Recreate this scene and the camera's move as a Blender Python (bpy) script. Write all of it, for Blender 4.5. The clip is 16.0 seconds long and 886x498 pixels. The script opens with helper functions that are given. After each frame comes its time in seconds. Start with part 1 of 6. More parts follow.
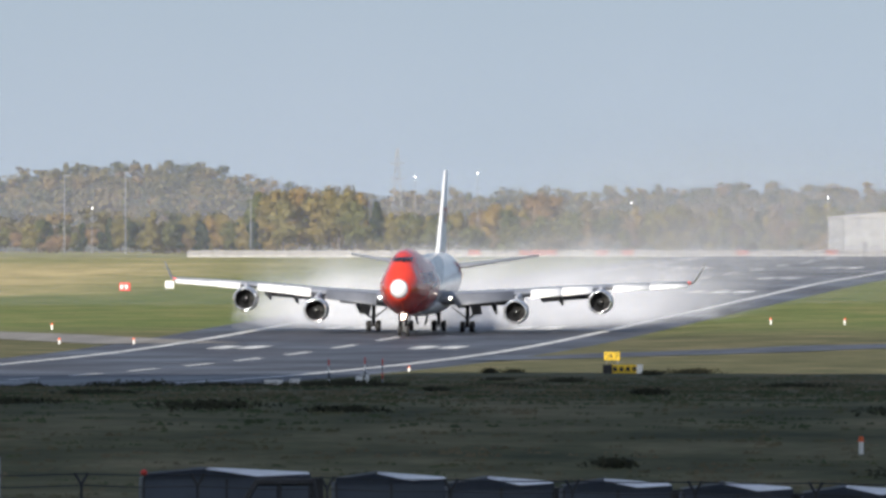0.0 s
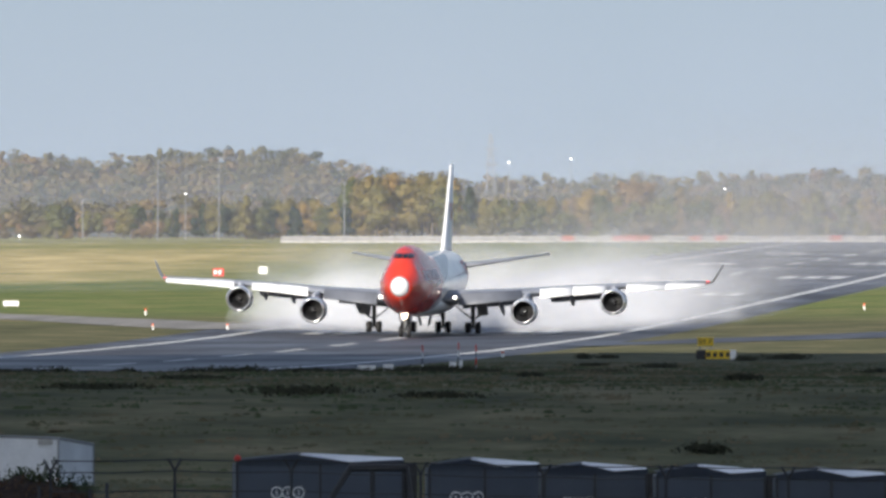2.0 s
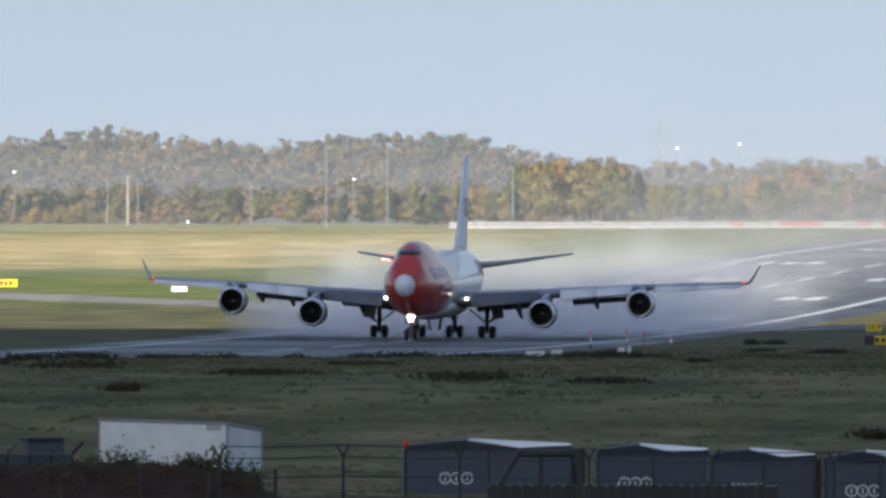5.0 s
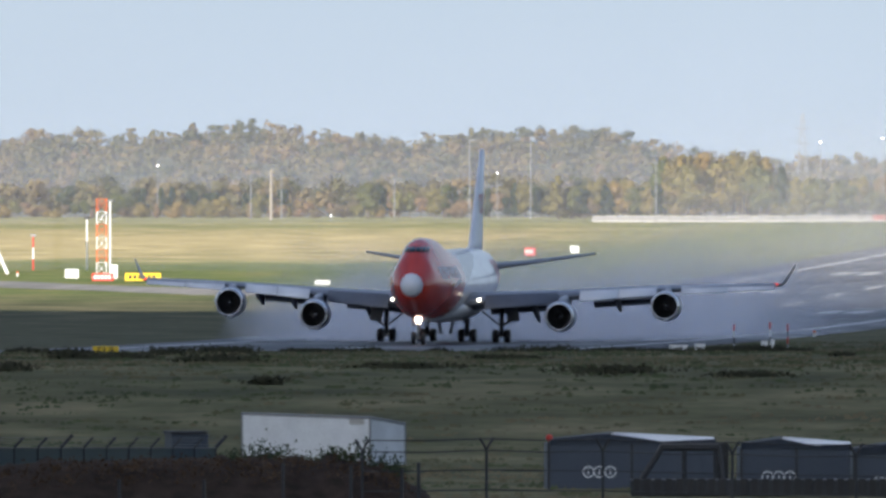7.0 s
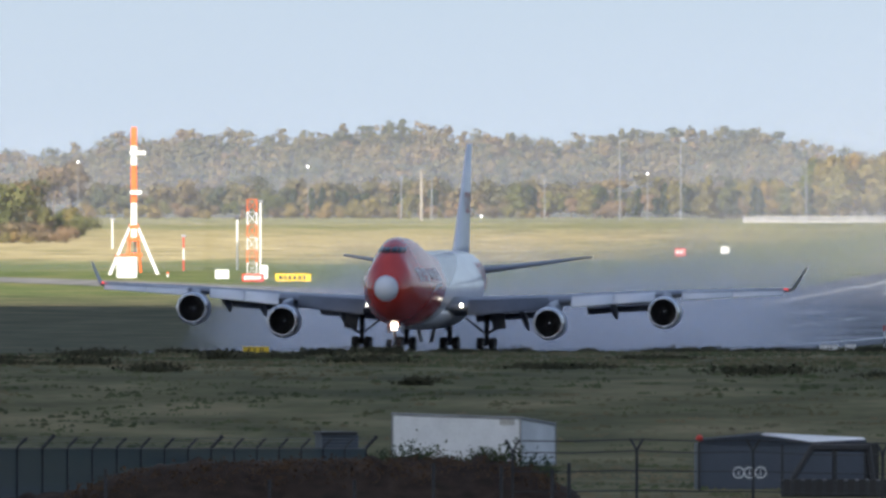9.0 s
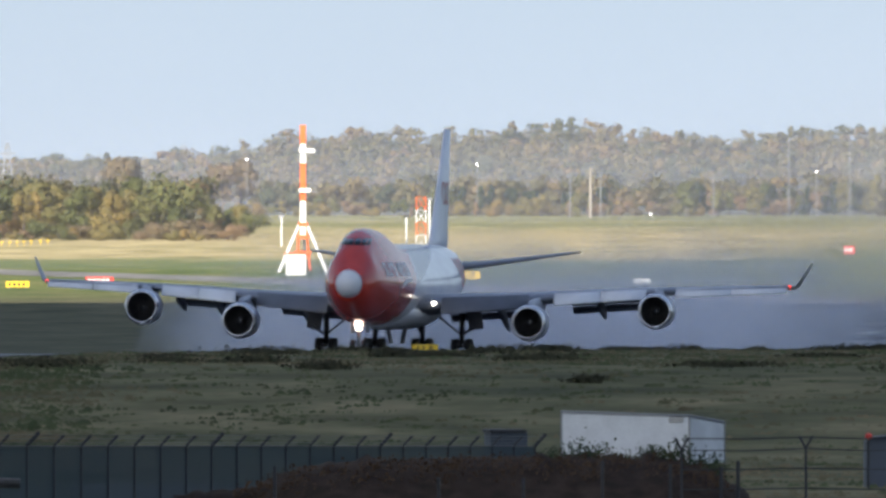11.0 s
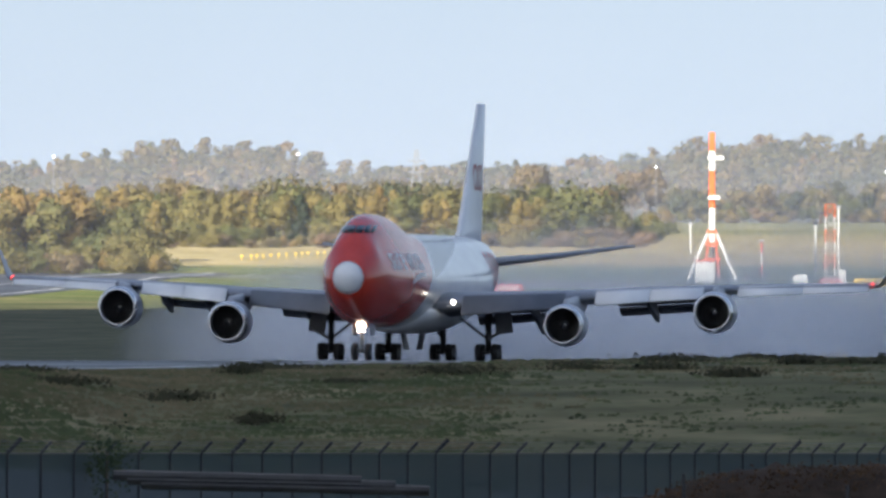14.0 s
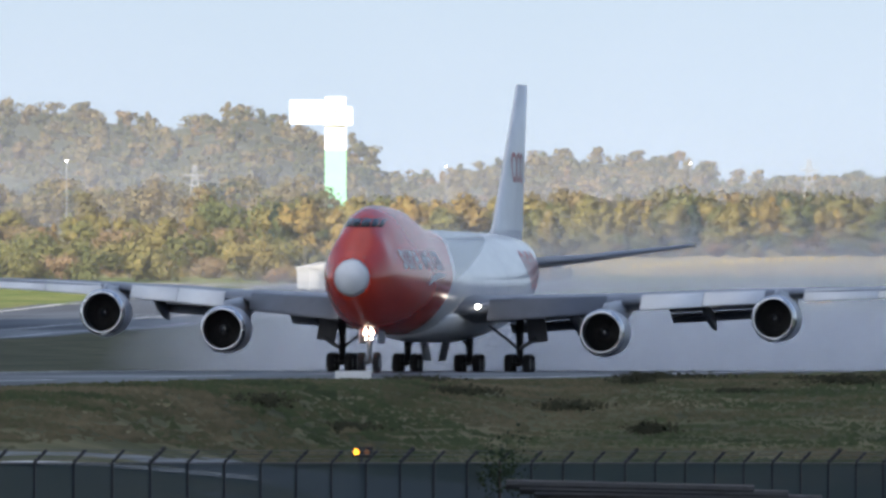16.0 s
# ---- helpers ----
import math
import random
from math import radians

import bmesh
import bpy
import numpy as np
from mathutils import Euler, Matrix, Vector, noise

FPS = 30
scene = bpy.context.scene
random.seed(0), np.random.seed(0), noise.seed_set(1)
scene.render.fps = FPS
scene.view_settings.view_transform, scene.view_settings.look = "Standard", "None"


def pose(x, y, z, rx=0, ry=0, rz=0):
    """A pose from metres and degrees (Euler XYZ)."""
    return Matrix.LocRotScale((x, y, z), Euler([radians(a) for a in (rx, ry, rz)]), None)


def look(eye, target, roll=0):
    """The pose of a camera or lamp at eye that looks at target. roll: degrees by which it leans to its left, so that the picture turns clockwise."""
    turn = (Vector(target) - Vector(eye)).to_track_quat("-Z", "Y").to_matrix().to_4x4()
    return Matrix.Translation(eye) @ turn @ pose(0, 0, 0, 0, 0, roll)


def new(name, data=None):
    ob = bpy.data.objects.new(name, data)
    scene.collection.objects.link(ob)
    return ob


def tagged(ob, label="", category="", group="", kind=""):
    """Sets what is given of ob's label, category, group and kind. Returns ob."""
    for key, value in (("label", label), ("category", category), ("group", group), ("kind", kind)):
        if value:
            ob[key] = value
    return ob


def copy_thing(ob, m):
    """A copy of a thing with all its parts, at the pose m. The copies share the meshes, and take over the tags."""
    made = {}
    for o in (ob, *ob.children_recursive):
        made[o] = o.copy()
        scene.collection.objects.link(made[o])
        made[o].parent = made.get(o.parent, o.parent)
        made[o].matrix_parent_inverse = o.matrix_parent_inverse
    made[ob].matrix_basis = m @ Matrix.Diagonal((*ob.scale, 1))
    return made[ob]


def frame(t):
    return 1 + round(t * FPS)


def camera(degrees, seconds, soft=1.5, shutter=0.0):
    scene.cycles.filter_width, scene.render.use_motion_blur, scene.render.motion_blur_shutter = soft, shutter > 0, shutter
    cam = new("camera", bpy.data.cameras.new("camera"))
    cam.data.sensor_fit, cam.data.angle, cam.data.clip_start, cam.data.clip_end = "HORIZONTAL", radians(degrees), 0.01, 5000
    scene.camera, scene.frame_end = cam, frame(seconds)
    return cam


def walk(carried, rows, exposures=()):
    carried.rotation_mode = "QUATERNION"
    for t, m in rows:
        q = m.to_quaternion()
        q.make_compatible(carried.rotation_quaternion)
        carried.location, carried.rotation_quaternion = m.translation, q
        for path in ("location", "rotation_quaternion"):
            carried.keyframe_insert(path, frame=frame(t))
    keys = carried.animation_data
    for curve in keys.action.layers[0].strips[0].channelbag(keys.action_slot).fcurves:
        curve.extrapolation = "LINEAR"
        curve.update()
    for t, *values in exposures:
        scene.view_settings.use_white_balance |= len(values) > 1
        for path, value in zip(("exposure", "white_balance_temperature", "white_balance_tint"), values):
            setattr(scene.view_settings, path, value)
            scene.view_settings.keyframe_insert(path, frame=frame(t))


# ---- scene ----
STEP = 1 / 36539            # bearings and drops below are counted in these steps of angle
EYE = 12.3                  # the eye's height over the lowest part of the runway
cam = camera(2.4584, 16.0, soft=3.0)
# seconds, pan to the left and tilt, in steps
TURNS = [
    (0.0, 0.0, 0.0),
    (0.5, 34.0, -6.0),
    (1.0, 77.0, -14.0),
    (1.5, 118.0, -20.0),
    (2.0, 165.5, -25.5),
    (2.5, 212.0, -33.0),
    (3.0, 264.0, -36.0),
    (3.5, 305.0, -40.0),
    (6.0, 589.0, -57.0),
    (6.5, 652.0, -60.0),
    (7.0, 717.0, -62.0),
    (7.5, 779.0, -62.0),
    (8.0, 847.0, -62.0),
    (8.5, 910.0, -62.0),
    (9.0, 983.0, -61.0),
    (11.5, 1375.0, -65.0),
    (12.0, 1479.0, -63.0),
    (12.5, 1588.0, -60.0),
    (13.0, 1721.0, -58.0),
    (13.5, 1854.0, -55.0),
    (14.0, 2006.0, -52.0),
    (14.5, 2159.0, -49.0),
    (15.0, 2312.0, -44.0),
    (15.5, 2506.0, -40.0),
    (16.0, 2701.0, -35.0),
]
EXPOSURES = [(0.0, 0.58), (3.5, 0.68), (7.0, 0.92), (9.0, 0.98), (12.5, 1.05), (16.0, 1.15)]
walk(cam, [(t, pose(0, 0, EYE, 90 + math.degrees(tilt * STEP), 0, math.degrees(pan * STEP))) for t, pan, tilt in TURNS], EXPOSURES)

# ---- world, sun ----
SUN_TURN, SUN_UP = 202.0, 24.0        # the sun stands behind the viewer, to the right; degrees clockwise from +y, and over the horizon
world = bpy.data.worlds.new("sky")
scene.world = world
world.use_nodes = True
wn = world.node_tree.nodes
sky = wn.new("ShaderNodeTexSky")
sky.sky_type, sky.sun_disc = "NISHITA", False
sky.sun_elevation, sky.sun_rotation = radians(SUN_UP), radians(SUN_TURN)
sky.air_density, sky.dust_density, sky.ozone_density, sky.altitude = 1.0, 0.6, 2.0, 150
wn["Background"].inputs[1].default_value = 0.074
# thin high haze: the whole sky keeps the pale tint that it has some way above the horizon
wc, lift, haze = wn.new("ShaderNodeTexCoord"), wn.new("ShaderNodeVectorMath"), wn.new("ShaderNodeHueSaturation")
lift.operation = "MULTIPLY_ADD"
lift.inputs[1].default_value, lift.inputs[2].default_value = (1, 1, 0.3), (0, 0, 0.28)
# the blue deepens towards the zenith
up = wn.new("ShaderNodeSeparateXYZ")
world.node_tree.links.new(wc.outputs["Generated"], up.inputs[0])
for socket, low, high in (("Saturation", 0.5, 0.95), ("Hue", 0.488, 0.512)):
    span = wn.new("ShaderNodeMapRange")
    span.inputs[1].default_value, span.inputs[2].default_value, span.inputs[3].default_value, span.inputs[4].default_value = 0.03, 0.5, low, high
    world.node_tree.links.new(up.outputs[2], span.inputs[0])
    world.node_tree.links.new(span.outputs[0], haze.inputs[socket])
world.node_tree.links.new(wc.outputs["Generated"], lift.inputs[0])
world.node_tree.links.new(lift.outputs[0], sky.inputs[0])
world.node_tree.links.new(sky.outputs[0], haze.inputs["Color"])
world.node_tree.links.new(haze.outputs[0], wn["Background"].inputs[0])
sun = new("sun", bpy.data.lights.new("sun", "SUN"))
sun.data.energy, sun.data.angle, sun.data.color = 5.0, radians(0.53), (1.0, 0.93, 0.82)
a, e = radians(SUN_TURN), radians(SUN_UP)
SUN_WAY = Vector((math.sin(a) * math.cos(e), math.cos(a) * math.cos(e), math.sin(e)))
sun.matrix_world = look(SUN_WAY * 100, (0, 0, 0))
scene.cycles.transparent_max_bounces = 320


# ---- places ----
HEAD = radians(4.5398)                 # the runway's turn from the first view
ALONG, ACROSS = Vector((-math.sin(HEAD), -math.cos(HEAD), 0)), Vector((math.cos(HEAD), -math.sin(HEAD), 0))
ORIGIN = Vector((-1.925, 2420.83, 0))
PROFILE = [(-1600, 11.75), (-1000, 11.7), (-850, 11.4), (-571, 8.95), (-412, 7.55), (-200, 5.0), (-28, 2.95), (33, 2.2), (94, 1.55), (158, 1.0), (222, 0.63), (300, 0.3), (414, 0.03),
           (485, 0.0), (560, 0.07), (636, 0.27), (724, 0.7), (824, 1.21), (901, 1.73), (979, 2.34), (1060, 2.93), (1143, 3.45), (1188, 3.66), (1290, 4.0), (1400, 4.3), (1600, 4.5), (3000, 4.5)]


def smooth(x, lo, hi):
    k = min(1, max(0, (x - lo) / (hi - lo)))
    return k * k * (3 - 2 * k)


PX, PZ = np.array(PROFILE).T
FINE = np.linspace(-1600, 3000, 1151)
LEVEL = np.interp(FINE, PX, PZ)
for _ in range(12):
    LEVEL[1:-1] = (LEVEL[:-2] + 2 * LEVEL[1:-1] + LEVEL[2:]) / 4


def level(s):
    return float(np.interp(s, FINE, LEVEL))


def place(s, n, lift=0.0):
    """A point s metres down the runway and n metres to the side on which the viewer stands."""
    p = ORIGIN + ALONG * s + ACROSS * n
    p.z = ground(s, n) + lift
    return p


def ground(s, n):
    z = level(s)
    z += smooth(n, 25, 34) * (0.2 + 0.6 * smooth(s, 1330, 1480))
    wob = 0.16 * noise.noise((s * 0.02, n * 0.02, 3.0)) + 0.08 * noise.noise((s * 0.07, n * 0.07, 8.0))
    z += wob * smooth(abs(n), 34, 60)
    q = ORIGIN + ALONG * s + ACROSS * n
    far = smooth(-math.atan2(q.x, q.y) / STEP, 2500, 3485)
    k = smooth(1050 - 165 * far - math.hypot(q.x, q.y), 0, 115 - 60 * far) if n > 0 else 0.0    # the bank down to the yard
    yard = 0.85 + 2.5 * far
    return z + (yard - z) * k


def runway_frame(x, y):
    p = Vector((x, y, 0)) - ORIGIN
    return p.dot(ALONG), p.dot(ACROSS)


def polar(bearing, d, lift=0.0):
    """A point on the ground at that bearing (steps to the right of the first view) and distance."""
    x, y = d * math.sin(bearing * STEP), d * math.cos(bearing * STEP)
    return Vector((x, y, ground(*runway_frame(x, y)) + lift))


def hanging(bearing, drop, d):
    """A point at that bearing, drop below eye level (in steps) and distance."""
    return Vector((d * math.sin(bearing * STEP), d * math.cos(bearing * STEP), EYE - drop * STEP * d))


# ---- materials ----
def material(name, colour, rough=0.6, metal=0.0, vary=0.15, scale=1.0, fine=12.0, bump=0.0, second=None, spec=0.5, object_vary=0.0):
    """A plain surface with stains at two sizes (in metres: scale and scale / fine), and relief."""
    m = bpy.data.materials.new(name)
    m.use_nodes = True
    t, b = m.node_tree, m.node_tree.nodes["Principled BSDF"]
    b.inputs["Roughness"].default_value, b.inputs["Metallic"].default_value = rough, metal
    b.inputs["Specular IOR Level"].default_value = spec
    co = t.nodes.new("ShaderNodeTexCoord")
    big, small = t.nodes.new("ShaderNodeTexNoise"), t.nodes.new("ShaderNodeTexNoise")
    for k, s in ((big, 1 / scale), (small, fine / scale)):
        k.inputs["Scale"].default_value, k.inputs["Detail"].default_value = s, 3.0
        t.links.new(co.outputs["Object"], k.inputs["Vector"])
    add = t.nodes.new("ShaderNodeMath")
    add.operation = "MULTIPLY_ADD"
    t.links.new(small.outputs[0], add.inputs[0])
    add.inputs[1].default_value = 0.5
    t.links.new(big.outputs[0], add.inputs[2])
    ramp = t.nodes.new("ShaderNodeValToRGB")
    ramp.color_ramp.elements[0].position, ramp.color_ramp.elements[1].position = 0.5, 1.0
    dark = [c * (1 - vary) for c in colour]
    light = second or [min(1, c * (1 + vary)) for c in colour]
    ramp.color_ramp.elements[0].color, ramp.color_ramp.elements[1].color = (*dark, 1), (*light, 1)
    t.links.new(add.outputs[0], ramp.inputs[0])
    out = ramp.outputs[0]
    if object_vary:
        info, hsv = t.nodes.new("ShaderNodeObjectInfo"), t.nodes.new("ShaderNodeHueSaturation")
        span = t.nodes.new("ShaderNodeMapRange")
        span.inputs[3].default_value, span.inputs[4].default_value = 1 - object_vary, 1 + object_vary
        t.links.new(info.outputs["Random"], span.inputs[0])
        t.links.new(span.outputs[0], hsv.inputs["Value"])
        t.links.new(out, hsv.inputs["Color"])
        out = hsv.outputs[0]
    t.links.new(out, b.inputs["Base Color"])
    if bump:
        bp = t.nodes.new("ShaderNodeBump")
        bp.inputs["Strength"].default_value = bump
        t.links.new(small.outputs[0], bp.inputs["Height"])
        t.links.new(bp.outputs[0], b.inputs["Normal"])
    return m


def glow(name, colour, strength):
    m = material(name, colour, 0.3, vary=0.02)
    b = m.node_tree.nodes["Principled BSDF"]
    b.inputs["Emission Color"].default_value, b.inputs["Emission Strength"].default_value = (*colour, 1), strength
    return m


def math_node(t, op, a, b=None, c=None):
    k = t.nodes.new("ShaderNodeMath")
    k.operation = op
    for i, v in enumerate((a, b, c)):
        if v is None:
            continue
        if isinstance(v, (int, float)):
            k.inputs[i].default_value = v
        else:
            t.links.new(v, k.inputs[i])
    return k.outputs[0]


def mix_node(t, fac, a, b):
    k = t.nodes.new("ShaderNodeMix")
    k.data_type = "RGBA"
    for sock, v in ((k.inputs[0], fac), (k.inputs[6], a), (k.inputs[7], b)):
        if isinstance(v, (tuple, list)):
            sock.default_value = (*v, 1)
        elif isinstance(v, (int, float)):
            sock.default_value = v
        else:
            t.links.new(v, sock)
    return k.outputs[2]


def noise_node(t, vec, scale, detail=4.0, stretch=None):
    if stretch:
        mp = t.nodes.new("ShaderNodeMapping")
        mp.inputs["Scale"].default_value = stretch
        t.links.new(vec, mp.inputs["Vector"])
        vec = mp.outputs[0]
    k = t.nodes.new("ShaderNodeTexNoise")
    k.inputs["Scale"].default_value, k.inputs["Detail"].default_value = scale, detail
    t.links.new(vec, k.inputs["Vector"])
    return k.outputs[0]


def ramp_node(t, fac, stops):
    k = t.nodes.new("ShaderNodeValToRGB")
    r = k.color_ramp
    while len(r.elements) < len(stops):
        r.elements.new(0.5)
    for el, (p, c) in zip(r.elements, stops):
        el.position, el.color = p, (*c, 1)
    t.links.new(fac, k.inputs[0])
    return k.outputs[0]


def grass_material():
    """Mown green strips by the runway, rough olive grass, and a band of dry straw far off; in runway coordinates."""
    m = bpy.data.materials.new("airfield_grass")
    m.use_nodes = True
    t, b = m.node_tree, m.node_tree.nodes["Principled BSDF"]
    co = t.nodes.new("ShaderNodeTexCoord").outputs["Object"]
    sep = t.nodes.new("ShaderNodeSeparateXYZ")
    t.links.new(co, sep.inputs[0])
    s, n = sep.outputs[0], sep.outputs[1]
    wide = noise_node(t, co, 0.02, 4, (1, 1, 1))
    mid = noise_node(t, co, 0.11, 5, (1, 1, 1))
    small = noise_node(t, co, 0.9, 4)
    olive = ramp_node(t, mid, [(0.3, (0.055, 0.061, 0.031)), (0.5, (0.106, 0.105, 0.053)), (0.7, (0.185, 0.158, 0.090))])
    green = ramp_node(t, mid, [(0.3, (0.085, 0.115, 0.036)), (0.5, (0.135, 0.165, 0.055)), (0.7, (0.215, 0.190, 0.080))])
    straw = ramp_node(t, mid, [(0.3, (0.21, 0.18, 0.07)), (0.5, (0.42, 0.34, 0.16)), (0.68, (0.58, 0.46, 0.23))])
    along = math_node(t, "ADD", s, math_node(t, "MULTIPLY", math_node(t, "SUBTRACT", wide, 0.5), 120))
    far = t.nodes.new("ShaderNodeMapRange")
    far.inputs[1].default_value, far.inputs[2].default_value = -60, 60
    t.links.new(along, far.inputs[0])
    first = mix_node(t, far.outputs[0], green, olive)
    band = t.nodes.new("ShaderNodeMapRange")
    band.inputs[1].default_value, band.inputs[2].default_value = -320, -270
    t.links.new(along, band.inputs[0])
    side = t.nodes.new("ShaderNodeMapRange")
    side.inputs[1].default_value, side.inputs[2].default_value = -95, -60
    t.links.new(n, side.inputs[0])
    strawy = math_node(t, "MULTIPLY", math_node(t, "SUBTRACT", 1, band.outputs[0]), math_node(t, "SUBTRACT", 1, side.outputs[0]))
    # the driest belt, with duller grass beyond it and patches of green in it
    bands = noise_node(t, co, 1.0, 2, (0.012, 0.004, 1))
    for fac, lo, hi, a, c in ((along, -760, -600, 0.42, 1.0), (bands, 0.36, 0.52, 0.55, 1.0)):
        dry = t.nodes.new("ShaderNodeMapRange")
        dry.inputs[1].default_value, dry.inputs[2].default_value, dry.inputs[3].default_value, dry.inputs[4].default_value = lo, hi, a, c
        t.links.new(fac, dry.inputs[0])
        strawy = math_node(t, "MULTIPLY", strawy, dry.outputs[0])
    col = mix_node(t, strawy, first, straw)
    tone = t.nodes.new("ShaderNodeMapRange")
    tone.inputs[3].default_value, tone.inputs[4].default_value = 0.55, 1.45
    t.links.new(small, tone.inputs[0])
    hsv = t.nodes.new("ShaderNodeHueSaturation")
    t.links.new(col, hsv.inputs["Color"])
    t.links.new(tone.outputs[0], hsv.inputs["Value"])
    t.links.new(hsv.outputs[0], b.inputs["Base Color"])
    b.inputs["Roughness"].default_value, b.inputs["Specular IOR Level"].default_value = 0.95, 0.1
    return m


def asphalt_material(name, colour, wet):
    """Worn asphalt, streaked along its length, with damp patches."""
    m = bpy.data.materials.new(name)
    m.use_nodes = True
    t, b = m.node_tree, m.node_tree.nodes["Principled BSDF"]
    co = t.nodes.new("ShaderNodeTexCoord").outputs["Object"]
    streak = noise_node(t, co, 0.25, 5, (0.06, 1, 1))
    patch = noise_node(t, co, 0.05, 4, (0.4, 1, 1))
    grain = noise_node(t, co, 3.0, 3)
    mixd = math_node(t, "ADD", math_node(t, "MULTIPLY", streak, 0.6), math_node(t, "MULTIPLY", grain, 0.4))
    col = ramp_node(t, mixd, [(0.3, [c * 0.6 for c in colour]), (0.5, colour), (0.7, [c * 1.5 for c in colour])])
    t.links.new(col, b.inputs["Base Color"])
    rg = t.nodes.new("ShaderNodeMapRange")
    rg.inputs[1].default_value, rg.inputs[2].default_value = 0.35, 0.65
    rg.inputs[3].default_value, rg.inputs[4].default_value = 0.62 - wet, 0.9 - wet
    t.links.new(patch, rg.inputs[0])
    t.links.new(rg.outputs[0], b.inputs["Roughness"])
    b.inputs["Specular IOR Level"].default_value = 0.22
    bp = t.nodes.new("ShaderNodeBump")
    bp.inputs["Strength"].default_value = 0.4
    t.links.new(grain, bp.inputs["Height"])
    t.links.new(bp.outputs[0], b.inputs["Normal"])
    return m


GRASS = grass_material()
ASPHALT = asphalt_material("runway_asphalt", (0.055, 0.057, 0.066), 0.25)
TAXI = asphalt_material("taxiway_concrete", (0.20, 0.19, 0.175), 0.0)
ROAD = asphalt_material("road_asphalt", (0.065, 0.07, 0.08), 0.2)
LINE = material("runway_paint", (0.62, 0.62, 0.60), 0.6, vary=0.3, scale=3)
WHITE = material("white_paint", (0.78, 0.78, 0.76), 0.4, vary=0.06, scale=2)
RED = material("red_paint", (0.55, 0.045, 0.03), 0.45, vary=0.1)
ORANGE = material("orange_paint", (0.75, 0.13, 0.03), 0.45, vary=0.1)
YELLOW = material("yellow_sign_paint", (0.75, 0.50, 0.02), 0.45, vary=0.1)
BLACK = material("black_paint", (0.015, 0.015, 0.016), 0.5, vary=0.2)
STEEL = material("galvanised_steel", (0.24, 0.25, 0.26), 0.6, 0.15, vary=0.2)
DARKSTEEL = material("dark_steel", (0.035, 0.037, 0.042), 0.55, 0.3, vary=0.25)
TYRE = material("tyre_rubber", (0.012, 0.012, 0.013), 0.8, vary=0.3)
BARRIER_RED = material("weathered_red_plastic", (0.34, 0.11, 0.085), 0.7, vary=0.2, scale=1.5)
BARRIER = material("weathered_white_plastic", (0.27, 0.26, 0.25), 0.7, vary=0.25, scale=1.5)
CONCRETE = material("pale_concrete", (0.42, 0.41, 0.39), 0.85, vary=0.2, scale=2, bump=0.2)


# ---- building helpers ----
def part(name, bm, mat, parent=None, label="", smooth_shade=False, kind=""):
    """Links a bmesh as one mesh object under its thing or part."""
    me = bpy.data.meshes.new(name)
    bm.to_mesh(me)
    bm.free()
    for mm in (mat if isinstance(mat, (list, tuple)) else (mat,)):
        me.materials.append(mm)
    if smooth_shade:
        me.polygons.foreach_set("use_smooth", [True] * len(me.polygons))
    ob = new(name, me)
    ob.parent = parent
    return tagged(ob, label, kind=kind)


def thing(name, at, label, category, group="", turn=0.0):
    ob = new(name)
    ob.empty_display_size = 0.5
    ob.matrix_basis = pose(at[0], at[1], at[2], 0, 0, turn)
    return tagged(ob, label, category, group)


def box(bm, x0, x1, y0, y1, z0, z1, bevel=0.0, m=None):
    r = bmesh.ops.create_cube(bm, size=1.0)
    vs = r["verts"]
    for v in vs:
        v.co = Vector((x0 + (v.co.x + 0.5) * (x1 - x0), y0 + (v.co.y + 0.5) * (y1 - y0), z0 + (v.co.z + 0.5) * (z1 - z0)))
    if bevel:
        es = list({e for v in vs for e in v.link_edges})
        r = bmesh.ops.bevel(bm, geom=es, offset=bevel, segments=2, affect="EDGES", profile=0.5)
        vs = list({v for f in r["faces"] for v in f.verts} | {v for v in vs if v.is_valid})
    if m is not None:
        bmesh.ops.transform(bm, matrix=m, verts=vs)
    return bm


def rod(bm, p, q, r0, r1=None, seg=8):
    """A round bar from p to q."""
    p, q = Vector(p), Vector(q)
    d = q - p
    m = Matrix.Translation((p + q) / 2) @ d.to_track_quat("Z", "Y").to_matrix().to_4x4()
    bmesh.ops.create_cone(bm, cap_ends=True, segments=seg, radius1=r0, radius2=r0 if r1 is None else r1, depth=d.length, matrix=m)
    return bm


def loft(bm, rings, close=True, caps=True, mat=0):
    """Skins rings of equally many points."""
    vs = [[bm.verts.new(p) for p in ring] for ring in rings]
    n = len(vs[0])
    for a, b in zip(vs, vs[1:]):
        for i in range(n if close else n - 1):
            f = bm.faces.new((a[i], a[(i + 1) % n], b[(i + 1) % n], b[i]))
            f.material_index = mat
    if caps:
        bm.faces.new(vs[0][::-1])
        bm.faces.new(vs[-1])
    bmesh.ops.recalc_face_normals(bm, faces=bm.faces[:])
    return bm


def lathe(bm, profile, seg=32, axis="x"):
    """Turns (position, radius) pairs round the x axis."""
    rings = [[(x, r * math.cos(2 * math.pi * i / seg), r * math.sin(2 * math.pi * i / seg)) for i in range(seg)] for x, r in profile]
    return loft(bm, rings, caps=False)


